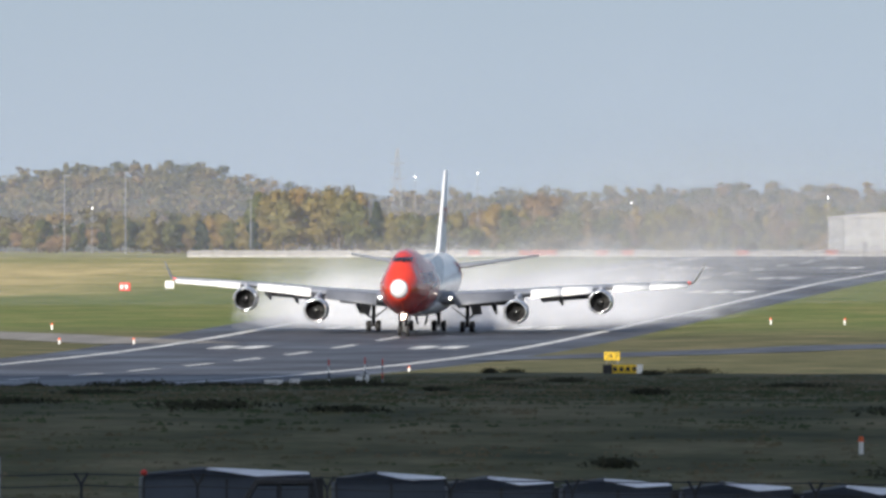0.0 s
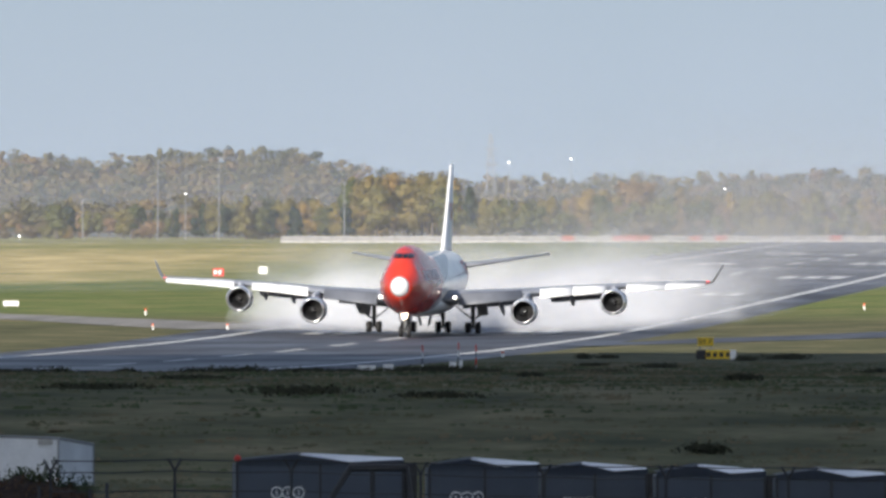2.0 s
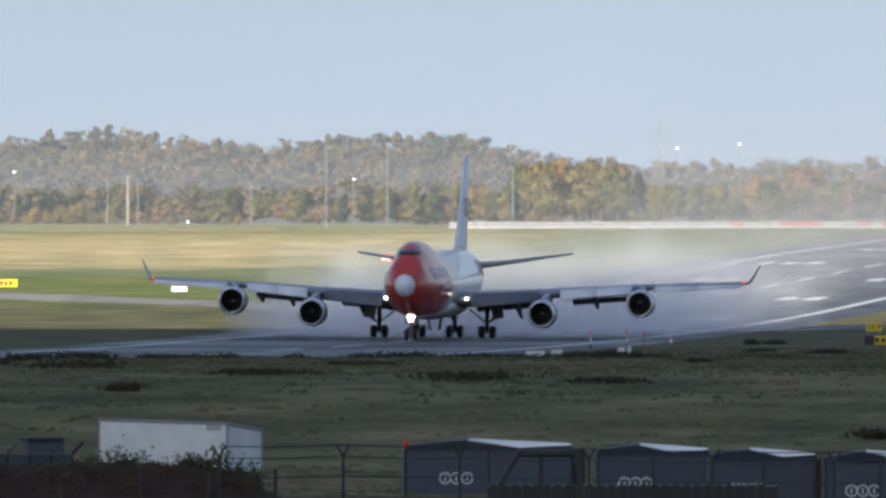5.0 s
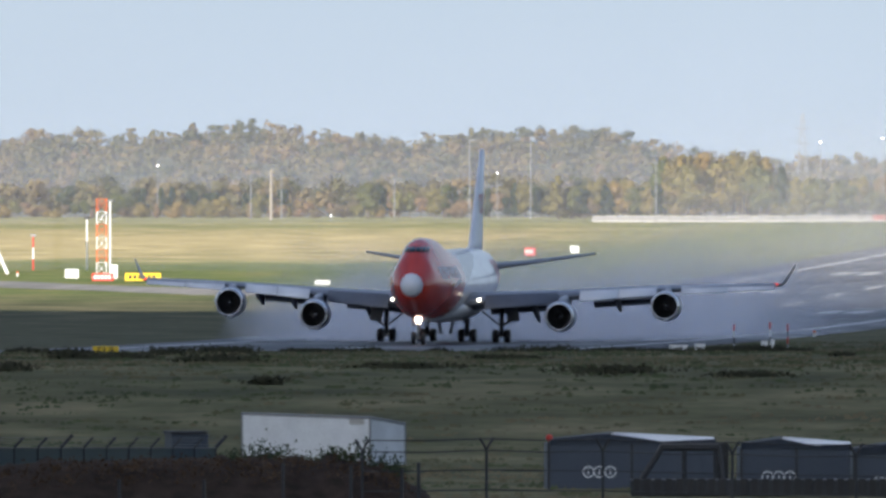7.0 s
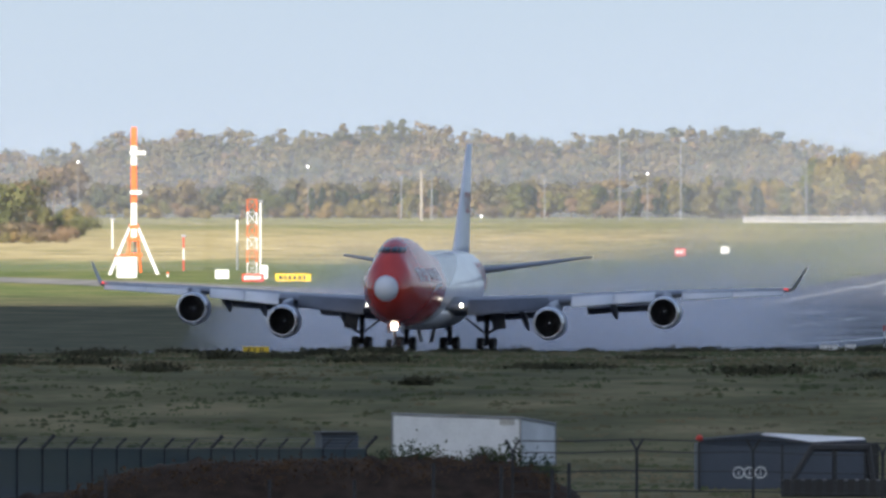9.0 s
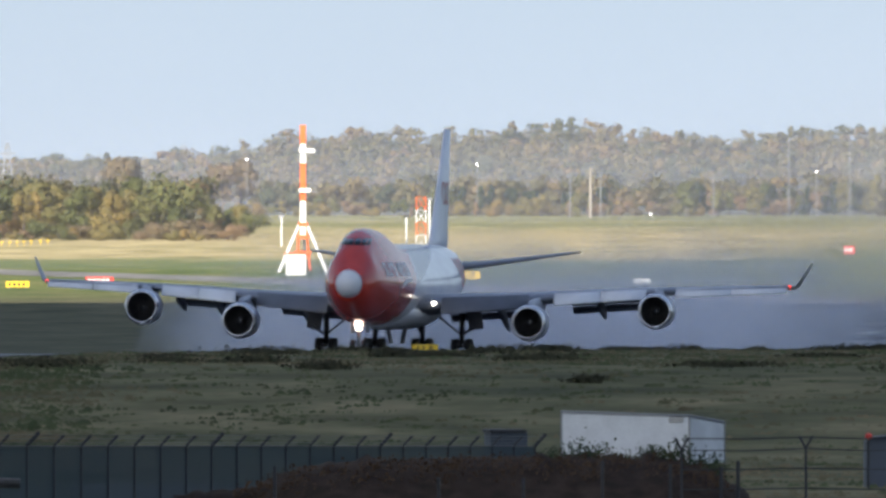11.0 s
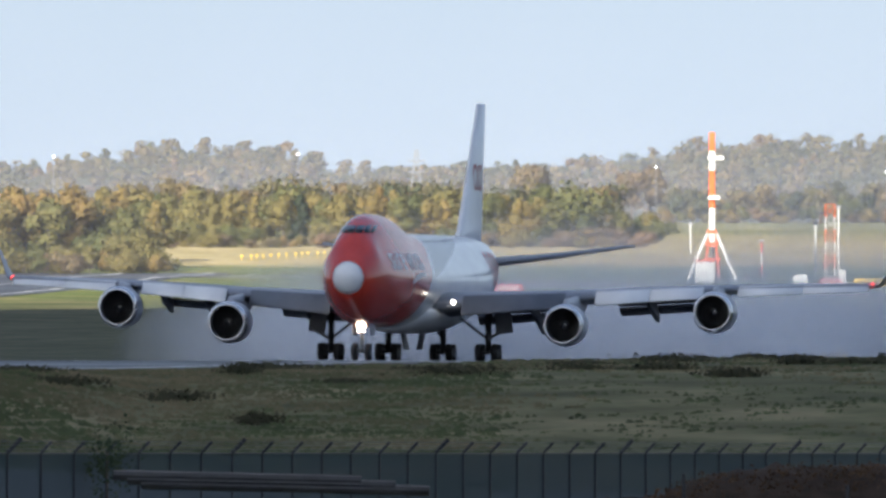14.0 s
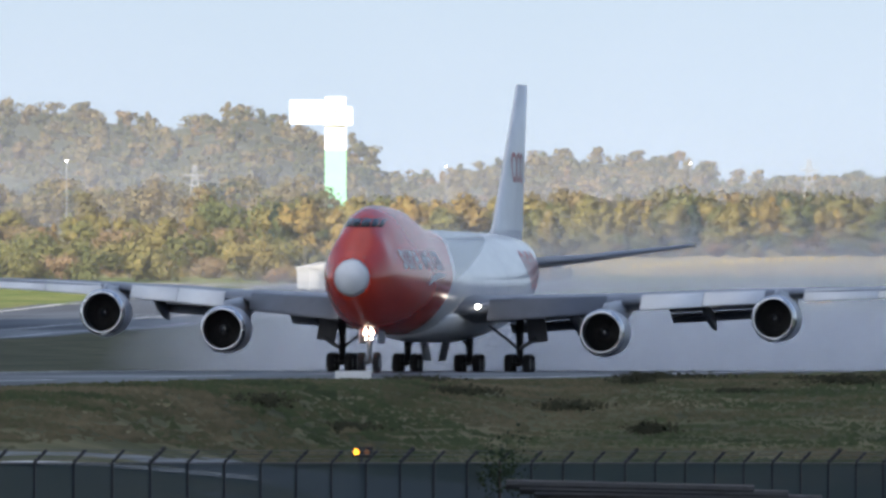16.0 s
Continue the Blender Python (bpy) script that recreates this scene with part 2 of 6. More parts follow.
def solid(bm, points, d):
    """A slab: a polygon in the xz plane with depth d along y."""
    a = [bm.verts.new((x, 0, z)) for x, z in points]
    b = [bm.verts.new((x, d, z)) for x, z in points]
    bm.faces.new(a)
    bm.faces.new(b[::-1])
    for i in range(len(a)):
        j = (i + 1) % len(a)
        bm.faces.new((a[j], a[i], b[i], b[j]))
    bmesh.ops.recalc_face_normals(bm, faces=bm.faces[:])
    return bm


# ---- ground ----
FRAME = Matrix(((ALONG.x, ACROSS.x, 0, ORIGIN.x), (ALONG.y, ACROSS.y, 0, ORIGIN.y), (0, 0, 1, 0), (0, 0, 0, 1)))   # runway coordinates


def grid_mesh(name, ss, ns, height, mat, label, smooth_shade=True):
    me = bpy.data.meshes.new(name)
    vs = [(s, n, height(s, n)) for s in ss for n in ns]
    k = len(ns)
    fs = [(i * k + j, (i + 1) * k + j, (i + 1) * k + j + 1, i * k + j + 1) for i in range(len(ss) - 1) for j in range(k - 1)]
    me.from_pydata(vs, [], fs)
    me.materials.append(mat)
    me.polygons.foreach_set("use_smooth", [smooth_shade] * len(fs))
    ob = new(name, me)
    ob.matrix_basis = FRAME
    return tagged(ob, label, kind="structure")


def build_ground():
    ss = np.concatenate([np.linspace(-6000, -1500, 12), np.linspace(-1400, 900, 116), np.linspace(905, 1750, 150), np.linspace(1800, 4000, 18)])
    ns = np.concatenate([np.linspace(-3500, -500, 11), np.linspace(-450, -60, 40), np.linspace(-50, 140, 96), np.linspace(150, 260, 12), np.linspace(400, 3500, 9)])

    def height(s, n):
        under = smooth(31 - abs(n), 0, 4) * 0.06
        return ground(s, n) - under
    grid_mesh("ground", [float(v) for v in ss], [float(v) for v in ns], height, GRASS, "rough autumn airfield grass, green and straw-coloured")
    ss = [float(v) for v in np.linspace(-900, 1700, 261)]
    grid_mesh("runway", ss, [-29.5, -22, -10, 0, 10, 22, 27.5], lambda s, n: ground(s, min(max(n, -24), 24)) + 0.03 - 0.012 * max(0, abs(n) - 22), ASPHALT, "wet dark grey asphalt runway")


def strip(name, points, width, mat, label, lift=0.05, widths=None):
    """A paved band along runway-coordinate points."""
    fine = []
    for (a, b), (c, d) in zip(points, points[1:]):
        k = max(2, int(math.hypot(c - a, d - b) / 8))
        fine += [(a + (c - a) * i / k, b + (d - b) * i / k) for i in range(k)]
    fine.append(points[-1])
    vs, fs = [], []
    for i, (s, n) in enumerate(fine):
        a, b = fine[max(0, i - 1)], fine[min(len(fine) - 1, i + 1)]
        t = Vector((b[0] - a[0], b[1] - a[1])).normalized()
        for w in (-0.5, -0.17, 0.17, 0.5):
            q = (s - t.y * w * width, n + t.x * w * width)
            vs.append((*q, ground(*q) + lift))
    for i in range(len(fine) - 1):
        for j in range(3):
            k = 4 * i + j
            fs.append((k, k + 1, k + 5, k + 4))
    me = bpy.data.meshes.new(name)
    me.from_pydata(vs, [], fs)
    me.materials.append(mat)
    ob = new(name, me)
    ob.matrix_basis = FRAME
    return tagged(ob, label, kind="structure")


def marking(name, s0, s1, n0, n1, label, lift=0.05):
    ss = [s0 + (s1 - s0) * i / max(1, int(abs(s1 - s0) / 10)) for i in range(max(1, int(abs(s1 - s0) / 10)) + 1)]
    return grid_mesh(name, ss, [n0, n1], lambda s, n: level(s) + lift - 0.012 * max(0, abs(n) - 22), LINE, label, False)


build_ground()
strip("taxiway", [(90, -22), (30, -45), (-130, -131), (-190, -170), (-215, -260), (-225, -420)], 18, TAXI, "pale concrete taxiway turning off the runway")
strip("taxiway", [(250, 26), (120, 60), (60, 110), (20, 240)], 15, ASPHALT, "dark asphalt taxiway leaving the runway")
strip("taxiway", [(-230, -212), (420, -212)], 44, ROAD, "wide grey taxiway parallel to the runway")
for n in (-193, -205, -231):
    strip("taxiway_line", [(-230, n), (400, n)], 0.8, LINE, "worn white taxiway line", 0.09)
marking("runway_edge_line", -880, 1690, -21.4, -20.3, "worn white runway edge line")
marking("runway_edge_line", -880, 1690, 20.3, 21.4, "worn white runway edge line")
for i in range(40):
    marking("runway_centre_dash", -860 + 60 * i, -830 + 60 * i, -0.45, 0.45, "worn white centre line dash", 0.052)
for s in (-640, -490, -340, -190, -40, 110):
    for side in (-1, 1):
        for k in range(2 if s != -340 else 3):
            n = side * (9.5 + 3.3 * k)
            marking("touchdown_bar", s, s + 23, n - 1.1, n + 1.1, "worn white touchdown zone bar", 0.052)


# ---- the aircraft; x forward from the nose gear, y to its left, z up from the tyres' foot ----
NOSE = 7.8
BODY = [(0.02, 5.62, 5.82, 0.10), (0.12, 5.30, 6.10, 0.40), (0.35, 4.95, 6.42, 0.72), (0.8, 4.50, 6.80, 1.09), (1.35, 4.12, 7.15, 1.40), (2.2, 3.70, 7.72, 1.74), (3.2, 3.32, 8.45, 2.03),
        (4.2, 3.02, 9.02, 2.23), (5.2, 2.80, 9.48, 2.40), (6.5, 2.60, 9.86, 2.59), (8.0, 2.45, 10.02, 2.78), (10, 2.36, 10.06, 2.99), (13, 2.3, 10.02, 3.16), (15, 2.3, 9.93, 3.23), (17, 2.3, 9.68, 3.25),
        (19, 2.3, 9.38, 3.25), (21, 2.3, 9.05, 3.25), (23, 2.3, 8.86, 3.25), (26, 2.3, 8.8, 3.25), (36, 2.3, 8.8, 3.25), (48, 2.35, 8.8, 3.25), (52, 2.7, 8.8, 3.2), (56, 3.5, 8.78, 2.95),
        (60, 4.5, 8.7, 2.45), (63, 5.3, 8.6, 1.95), (66, 6.1, 8.4, 1.35), (68.5, 6.8, 8.15, 0.75), (70.2, 7.3, 7.9, 0.25)]
BX, BLOW, BTOP, BWIDE = (np.array(c) for c in zip(*BODY))


def body_at(back):
    zb, zt, w = (float(np.interp(back, BX, c)) for c in (BLOW, BTOP, BWIDE))
    mid = zb + (zt - zb) * (0.5 if back < 1.5 else 0.5 - 0.05 * smooth(zt, 8.8, 10.2))
    return zb, zt, w, mid


def shoulder(zt, k):
    """How far the upper deck is drawn in over the wide main deck."""
    return 1 - 0.20 * smooth(zt, 8.2, 9.5) * smooth(k, 0.0, 0.6)


def body_half_width(back, z):
    zb, zt, w, mid = body_at(back)
    k = (z - mid) / ((zt - mid) if z > mid else (mid - zb))
    return w * math.sqrt(max(0, 1 - k * k)) * shoulder(zt, k)


def body_ring(back, n=48, swell=0.0):
    zb, zt, w, mid = body_at(back)
    ring = []
    for i in range(n):
        a = 2 * math.pi * i / n
        c, s = math.cos(a), math.sin(a)
        pinch = shoulder(zt, s)
        ring.append((NOSE - back, (w + swell) * c * pinch, mid + s * ((zt - mid) if s > 0 else (mid - zb)) + swell * s))
    return ring


def livery():
    """Red nose, a pale line, a slate-grey sweep and white to the tail, in aircraft coordinates."""
    m = bpy.data.materials.new("fuselage_livery")
    m.use_nodes = True
    t, b = m.node_tree, m.node_tree.nodes["Principled BSDF"]
    co = t.nodes.new("ShaderNodeTexCoord").outputs["Object"]
    sep = t.nodes.new("ShaderNodeSeparateXYZ")
    t.links.new(co, sep.inputs[0])
    back = math_node(t, "SUBTRACT", NOSE, sep.outputs[0])
    z = sep.outputs[2]
    h = math_node(t, "SUBTRACT", z, 2.3)
    edge = math_node(t, "ADD", 16.8, math_node(t, "MULTIPLY", math_node(t, "MULTIPLY", h, h), 0.225))
    over = math_node(t, "SUBTRACT", back, edge)
    edge2 = math_node(t, "ADD", 20.0, math_node(t, "MULTIPLY", math_node(t, "SUBTRACT", h, 3.3), 8.5))
    over2 = math_node(t, "SUBTRACT", back, edge2)
    dirt = noise_node(t, co, 0.6, 5, (0.3, 1, 1))
    redc = ramp_node(t, dirt, [(0.3, (0.50, 0.036, 0.018)), (0.7, (0.62, 0.052, 0.026))])
    white = ramp_node(t, dirt, [(0.3, (0.66, 0.67, 0.68)), (0.7, (0.80, 0.80, 0.80))])
    grey = ramp_node(t, dirt, [(0.3, (0.13, 0.16, 0.21)), (0.7, (0.18, 0.21, 0.26))])
    col = mix_node(t, math_node(t, "GREATER_THAN", over, 0.0), redc, white)
    in_grey = math_node(t, "MULTIPLY", math_node(t, "GREATER_THAN", over, 0.9), math_node(t, "LESS_THAN", over2, 0.0))
    col = mix_node(t, in_grey, col, grey)
    seam = math_node(t, "LESS_THAN", math_node(t, "FRACT", math_node(t, "MULTIPLY", back, 0.19)), 0.006)
    col = mix_node(t, math_node(t, "MULTIPLY", seam, 0.5), col, (0.1, 0.08, 0.08))
    t.links.new(col, b.inputs["Base Color"])
    b.inputs["Roughness"].default_value, b.inputs["Specular IOR Level"].default_value = 0.24, 0.5
    b.inputs["Coat Weight"].default_value, b.inputs["Coat Roughness"].default_value = 0.35, 0.08
    return m


SKIN = livery()
RADOME = material("radome_paint", (0.74, 0.76, 0.78), 0.42, vary=0.08, scale=1.5)
PLANEWHITE = material("aircraft_white", (0.80, 0.81, 0.82), 0.35, vary=0.07, scale=2.5)
WINGGREY = material("wing_grey", (0.22, 0.235, 0.27), 0.38, vary=0.12, scale=2.5)
# inboard flap's shade put into a darker grey than the outer flaps
KRUEGER = material("shaded_inboard_flap", (0.125, 0.135, 0.16), 0.45, vary=0.12, scale=1.5)
# underside shade put into the colour; fairings and gear doors share it
FLAPDARK = material("shaded_flap_underside", (0.09, 0.095, 0.11), 0.5, vary=0.2, scale=1.5)
NACELLE = material("nacelle_paint", (0.40, 0.42, 0.46), 0.35, vary=0.1, scale=1.5)
LIP = material("inlet_lip", (0.72, 0.73, 0.75), 0.2, 0.9, vary=0.05)
DUCT = material("inlet_duct", (0.05, 0.052, 0.058), 0.5, vary=0.2)
FAN = material("fan_blades", (0.05, 0.052, 0.058), 0.35, 0.7, vary=0.2)
GLASS = material("cockpit_glass", (0.012, 0.014, 0.018), 0.08, vary=0.1)
LOGO = material("fin_emblem_red", (0.45, 0.05, 0.05), 0.4, vary=0.05)
LANDING = glow("landing_light", (1.0, 0.93, 0.80), 8.0)
NOSELIGHT = glow("nose_gear_light", (1.0, 0.80, 0.62), 9.0)
NAVRED = glow("wing_tip_light", (1.0, 0.05, 0.03), 2.5)


def airfoil(lead, chord, thick, y, z, droop=0.0, n=14):
    """A closed wing section; lead is the leading edge's distance behind the nose."""
    pts = []
    for i in range(n):
        u = 0.5 - 0.5 * math.cos(math.pi * i / (n - 1))
        pts.append((u, 1))
    for i in range(n - 2, 0, -1):
        u = 0.5 - 0.5 * math.cos(math.pi * i / (n - 1))
        pts.append((u, -1))
    ring = []
    for u, side in pts:
        t = 5 * (0.2969 * math.sqrt(u) - 0.126 * u - 0.3516 * u * u + 0.2843 * u ** 3 - 0.1036 * u ** 4)
        camber = 0.018 * (1 - (2 * u - 0.8) ** 2) - droop * u
        ring.append((NOSE - lead - u * chord, y, z + chord * camber + side * t * thick))
    return ring


WING = [(2.6, 23.4, 16.6, 1.75, 3.75), (6.0, 26.4, 14.0, 1.45, 4.0), (11.7, 31.35, 10.8, 1.05, 4.42), (16.0, 35.1, 9.2, 0.85, 4.78), (20.8, 39.25, 7.4, 0.68, 5.08), (26.0, 43.8, 5.6, 0.5, 5.34), (30.6, 47.8, 4.1, 0.34, 5.52)]


def wing_at(y):
    ys = [w[0] for w in WING]
    return [float(np.interp(y, ys, [w[i] for w in WING])) for i in (1, 2, 3, 4)]


def slab_between(y0, y1, near0, near1, thick, flip):
    """A panel between two spanwise cuts; near0 and near1 are (front, back) edges as (behind nose, z)."""
    bm = bmesh.new()
    rings = []
    for y, ((fx, fz), (bx, bz)) in ((y0, near0), (y1, near1)):
        d = Vector((bx - fx, bz - fz)).normalized()
        nx, nz = -d.y * thick / 2, d.x * thick / 2
        ring = []
        for k, w in ((0.0, 0.35), (0.12, 0.9), (0.5, 1.0), (0.9, 0.6), (1.0, 0.2)):
            ring.append((fx + (bx - fx) * k + nx * w, fz + (bz - fz) * k + nz * w))
        for k, w in ((1.0, 0.2), (0.9, 0.6), (0.5, 1.0), (0.12, 0.9), (0.0, 0.35)):
            ring.append((fx + (bx - fx) * k - nx * w, fz + (bz - fz) * k - nz * w))
        rings.append([(NOSE - x, y * flip, z) for x, z in ring])
    return loft(bm, rings)


def build_engine(plane, y, back, z, flip):
    at = (NOSE - back, y * flip, z)
    nac = part("engine_nacelle", lathe(bmesh.new(), [(-0.12, 1.30), (-0.6, 1.43), (-1.5, 1.48), (-3.0, 1.42), (-4.3, 1.22), (-4.9, 1.10), (-4.88, 1.02), (-3.0, 1.1), (-1.3, 1.17)], 40), NACELLE, plane, "light grey engine nacelle", True)
    nac.matrix_basis = pose(*at)
    part("inlet_lip", lathe(bmesh.new(), [(-0.5, 1.415), (-0.28, 1.375), (-0.1, 1.31), (-0.0, 1.235), (-0.06, 1.17), (-0.3, 1.13), (-0.55, 1.15)], 40), LIP, nac, "bare metal inlet lip", True)
    part("inlet_duct", lathe(bmesh.new(), [(-0.5, 1.142), (-0.9, 1.165), (-1.35, 1.17)], 40), DUCT, nac, "dark inlet duct", True)
    bm = bmesh.new()
    rings = []
    for r, tw, ch in ((0.28, 0.15, 0.055), (0.7, 0.5, 0.075), (1.16, 0.95, 0.10)):
        rings.append([(-1.2 + u * ch * math.cos(tw) + w, r, u * ch * math.sin(tw) * 1.15) for u, w in ((-1, 0.012), (1, 0.012), (1, -0.012), (-1, -0.012))])
    blade = part("fan_blade", loft(bm, rings), FAN, nac)
    for i in range(1, 30):
        twin = new("fan_blade", blade.data)
        twin.parent, twin.matrix_basis = nac, pose(0, 0, 0, 12 * i)
    part("fan_hub", lathe(bmesh.new(), [(-1.45, 1.2), (-1.44, 0.35), (-1.43, 0.001)], 24), BLACK, nac)
    part("spinner", lathe(bmesh.new(), [(-1.3, 0.36), (-1.1, 0.33), (-0.85, 0.2), (-0.7, 0.06), (-0.68, 0.001)], 24), DARKSTEEL, nac, "dark spinner", True)
    bm = bmesh.new()
    box(bm, -0.86, -0.74, -0.02, 0.13, -0.05, 0.1, 0.02)
    part("spinner_mark", bm, WHITE, nac, "white mark on the spinner")
    part("exhaust_core", lathe(bmesh.new(), [(-4.6, 0.85), (-5.6, 0.72), (-6.6, 0.5), (-6.55, 0.42), (-7.4, 0.05)], 28), DARKSTEEL, nac, "dark metal exhaust cone", True)
    lead, chord, thick, wz = wing_at(y)
    bm = bmesh.new()
    rings = []
    for bk, low, high, w in ((back + 0.9, z + 1.3, z + 1.5, 0.10), (back + 2.2, z + 1.1, z + 1.78, 0.24), (lead - 1.0, z + 0.7, wz + 0.1, 0.27), (lead + 0.8, z + 0.6, wz + 0.2, 0.27), (lead + 3.5, wz - 0.75, wz, 0.22), (lead + 5.5, wz - 0.45, wz - 0.1, 0.08)):
        rings.append([(NOSE - bk, y * flip + sx * w, lo) for sx, lo in ((-1, low), (1, low), (1, (low + high) / 2), (0.6, high), (-0.6, high), (-1, (low + high) / 2))])
    part("pylon", loft(bm, rings), NACELLE, plane, "grey engine pylon", True)


def build_wheel(parent, x, y, r, w):
    wheel = part("wheel", lathe(bmesh.new(), [(-w / 2, r * 0.5), (-w / 2, r * 0.88), (-w * 0.36, r * 0.98), (0, r), (w * 0.36, r * 0.98), (w / 2, r * 0.88), (w / 2, r * 0.5)], 28), TYRE, parent, "black aircraft tyre", True)
    wheel.matrix_basis = pose(x, y, r, 0, 0, 90)
    part("rim", lathe(bmesh.new(), [(-w * 0.42, 0.01), (-w * 0.42, r * 0.3), (-w * 0.5, r * 0.51), (w * 0.5, r * 0.51), (w * 0.42, r * 0.3), (w * 0.42, 0.01)], 20), STEEL, wheel, "grey wheel rim", True)
    return wheel


def build_main_gear(plane, back, y, top, wing_gear):
    x = NOSE - back
    bm = bmesh.new()
    rod(bm, (x, y, 0.75), (x, y, top), 0.20, 0.26, 14)
    rod(bm, (x - 0.85, y, 0.62), (x + 0.85, y, 0.62), 0.13, None, 10)
    for dx in (-0.74, 0.74):
        rod(bm, (x + dx, y - 0.62, 0.62), (x + dx, y + 0.62, 0.62), 0.09, None, 10)
    inward = -1 if y > 0 else 1
    rod(bm, (x, y, 1.5), (x + 0.2, y + inward * (1.9 if wing_gear else 1.0), 3.0), 0.085, None, 8)
    rod(bm, (x, y, 1.6), (x + 1.7, y, 3.0), 0.08, None, 8)
    rod(bm, (x + 0.25, y, 0.8), (x + 0.42, y, 1.2), 0.05, None, 6)
    rod(bm, (x + 0.42, y, 1.2), (x + 0.22, y, 1.7), 0.05, None, 6)
    gear = part("main_landing_gear", bm, DARKSTEEL, plane, "dark steel main landing gear", True)
    for dx in (-0.74, 0.74):
        for dy in (-0.56, 0.56):
            build_wheel(gear, x + dx, y + dy, 0.62, 0.46)
    bm = bmesh.new()
    if wing_gear:
        out = 1 if y > 0 else -1
        box(bm, -0.05, 0.05, -0.6, 0.6, -1.0, 0.95, 0.03, pose(x - 0.5, y + out * 0.95, 2.95, 8 * out, 0, 0))
        rod(bm, (x + 0.8, y + out * 0.1, 1.55), (x + 0.6, y + out * 1.1, 2.2), 0.12, None, 8)
    else:
        out = 1 if y > 0 else -1
        box(bm, -1.5, 1.5, -0.035, 0.035, -1.35, 0.3, 0.03, pose(x + 1.5, out * 0.72, 2.1, -12 * out, 0, 0))
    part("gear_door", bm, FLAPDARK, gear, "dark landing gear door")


FIN = [(8.2, 54.5, 14.2, 0.95), (9.2, 57.2, 12.0, 0.85), (13.5, 61.6, 8.1, 0.6), (18.25, 66.4, 4.1, 0.34)]


def fin_half(back, z):
    """Half the fin's thickness at a point of its side."""
    lead, chord, th = (float(np.interp(z, [f[0] for f in FIN], [f[i] for f in FIN])) for i in (1, 2, 3))
    u = min(1, max(0, (back - lead) / chord))
    return 5 * th * (0.2969 * math.sqrt(u) - 0.126 * u - 0.3516 * u * u + 0.2843 * u ** 3 - 0.1036 * u ** 4) + 0.03


def skin_ring(cx, cz, r0, r1, half):
    """A flat ring lying on the skin of the aircraft's side."""
    bm = bmesh.new()
    rows = []
    for r in (r0, r1):
        rows.append([])
        for i in range(32):
            a = 2 * math.pi * i / 32
            bk, z = cx + r * math.cos(a), cz + r * math.sin(a)
            rows[-1].append(bm.verts.new((NOSE - bk, half(bk, z), z)))
    for i in range(32):
        j = (i + 1) % 32
        bm.faces.new((rows[0][i], rows[0][j], rows[1][j], rows[1][i]))
    return bm


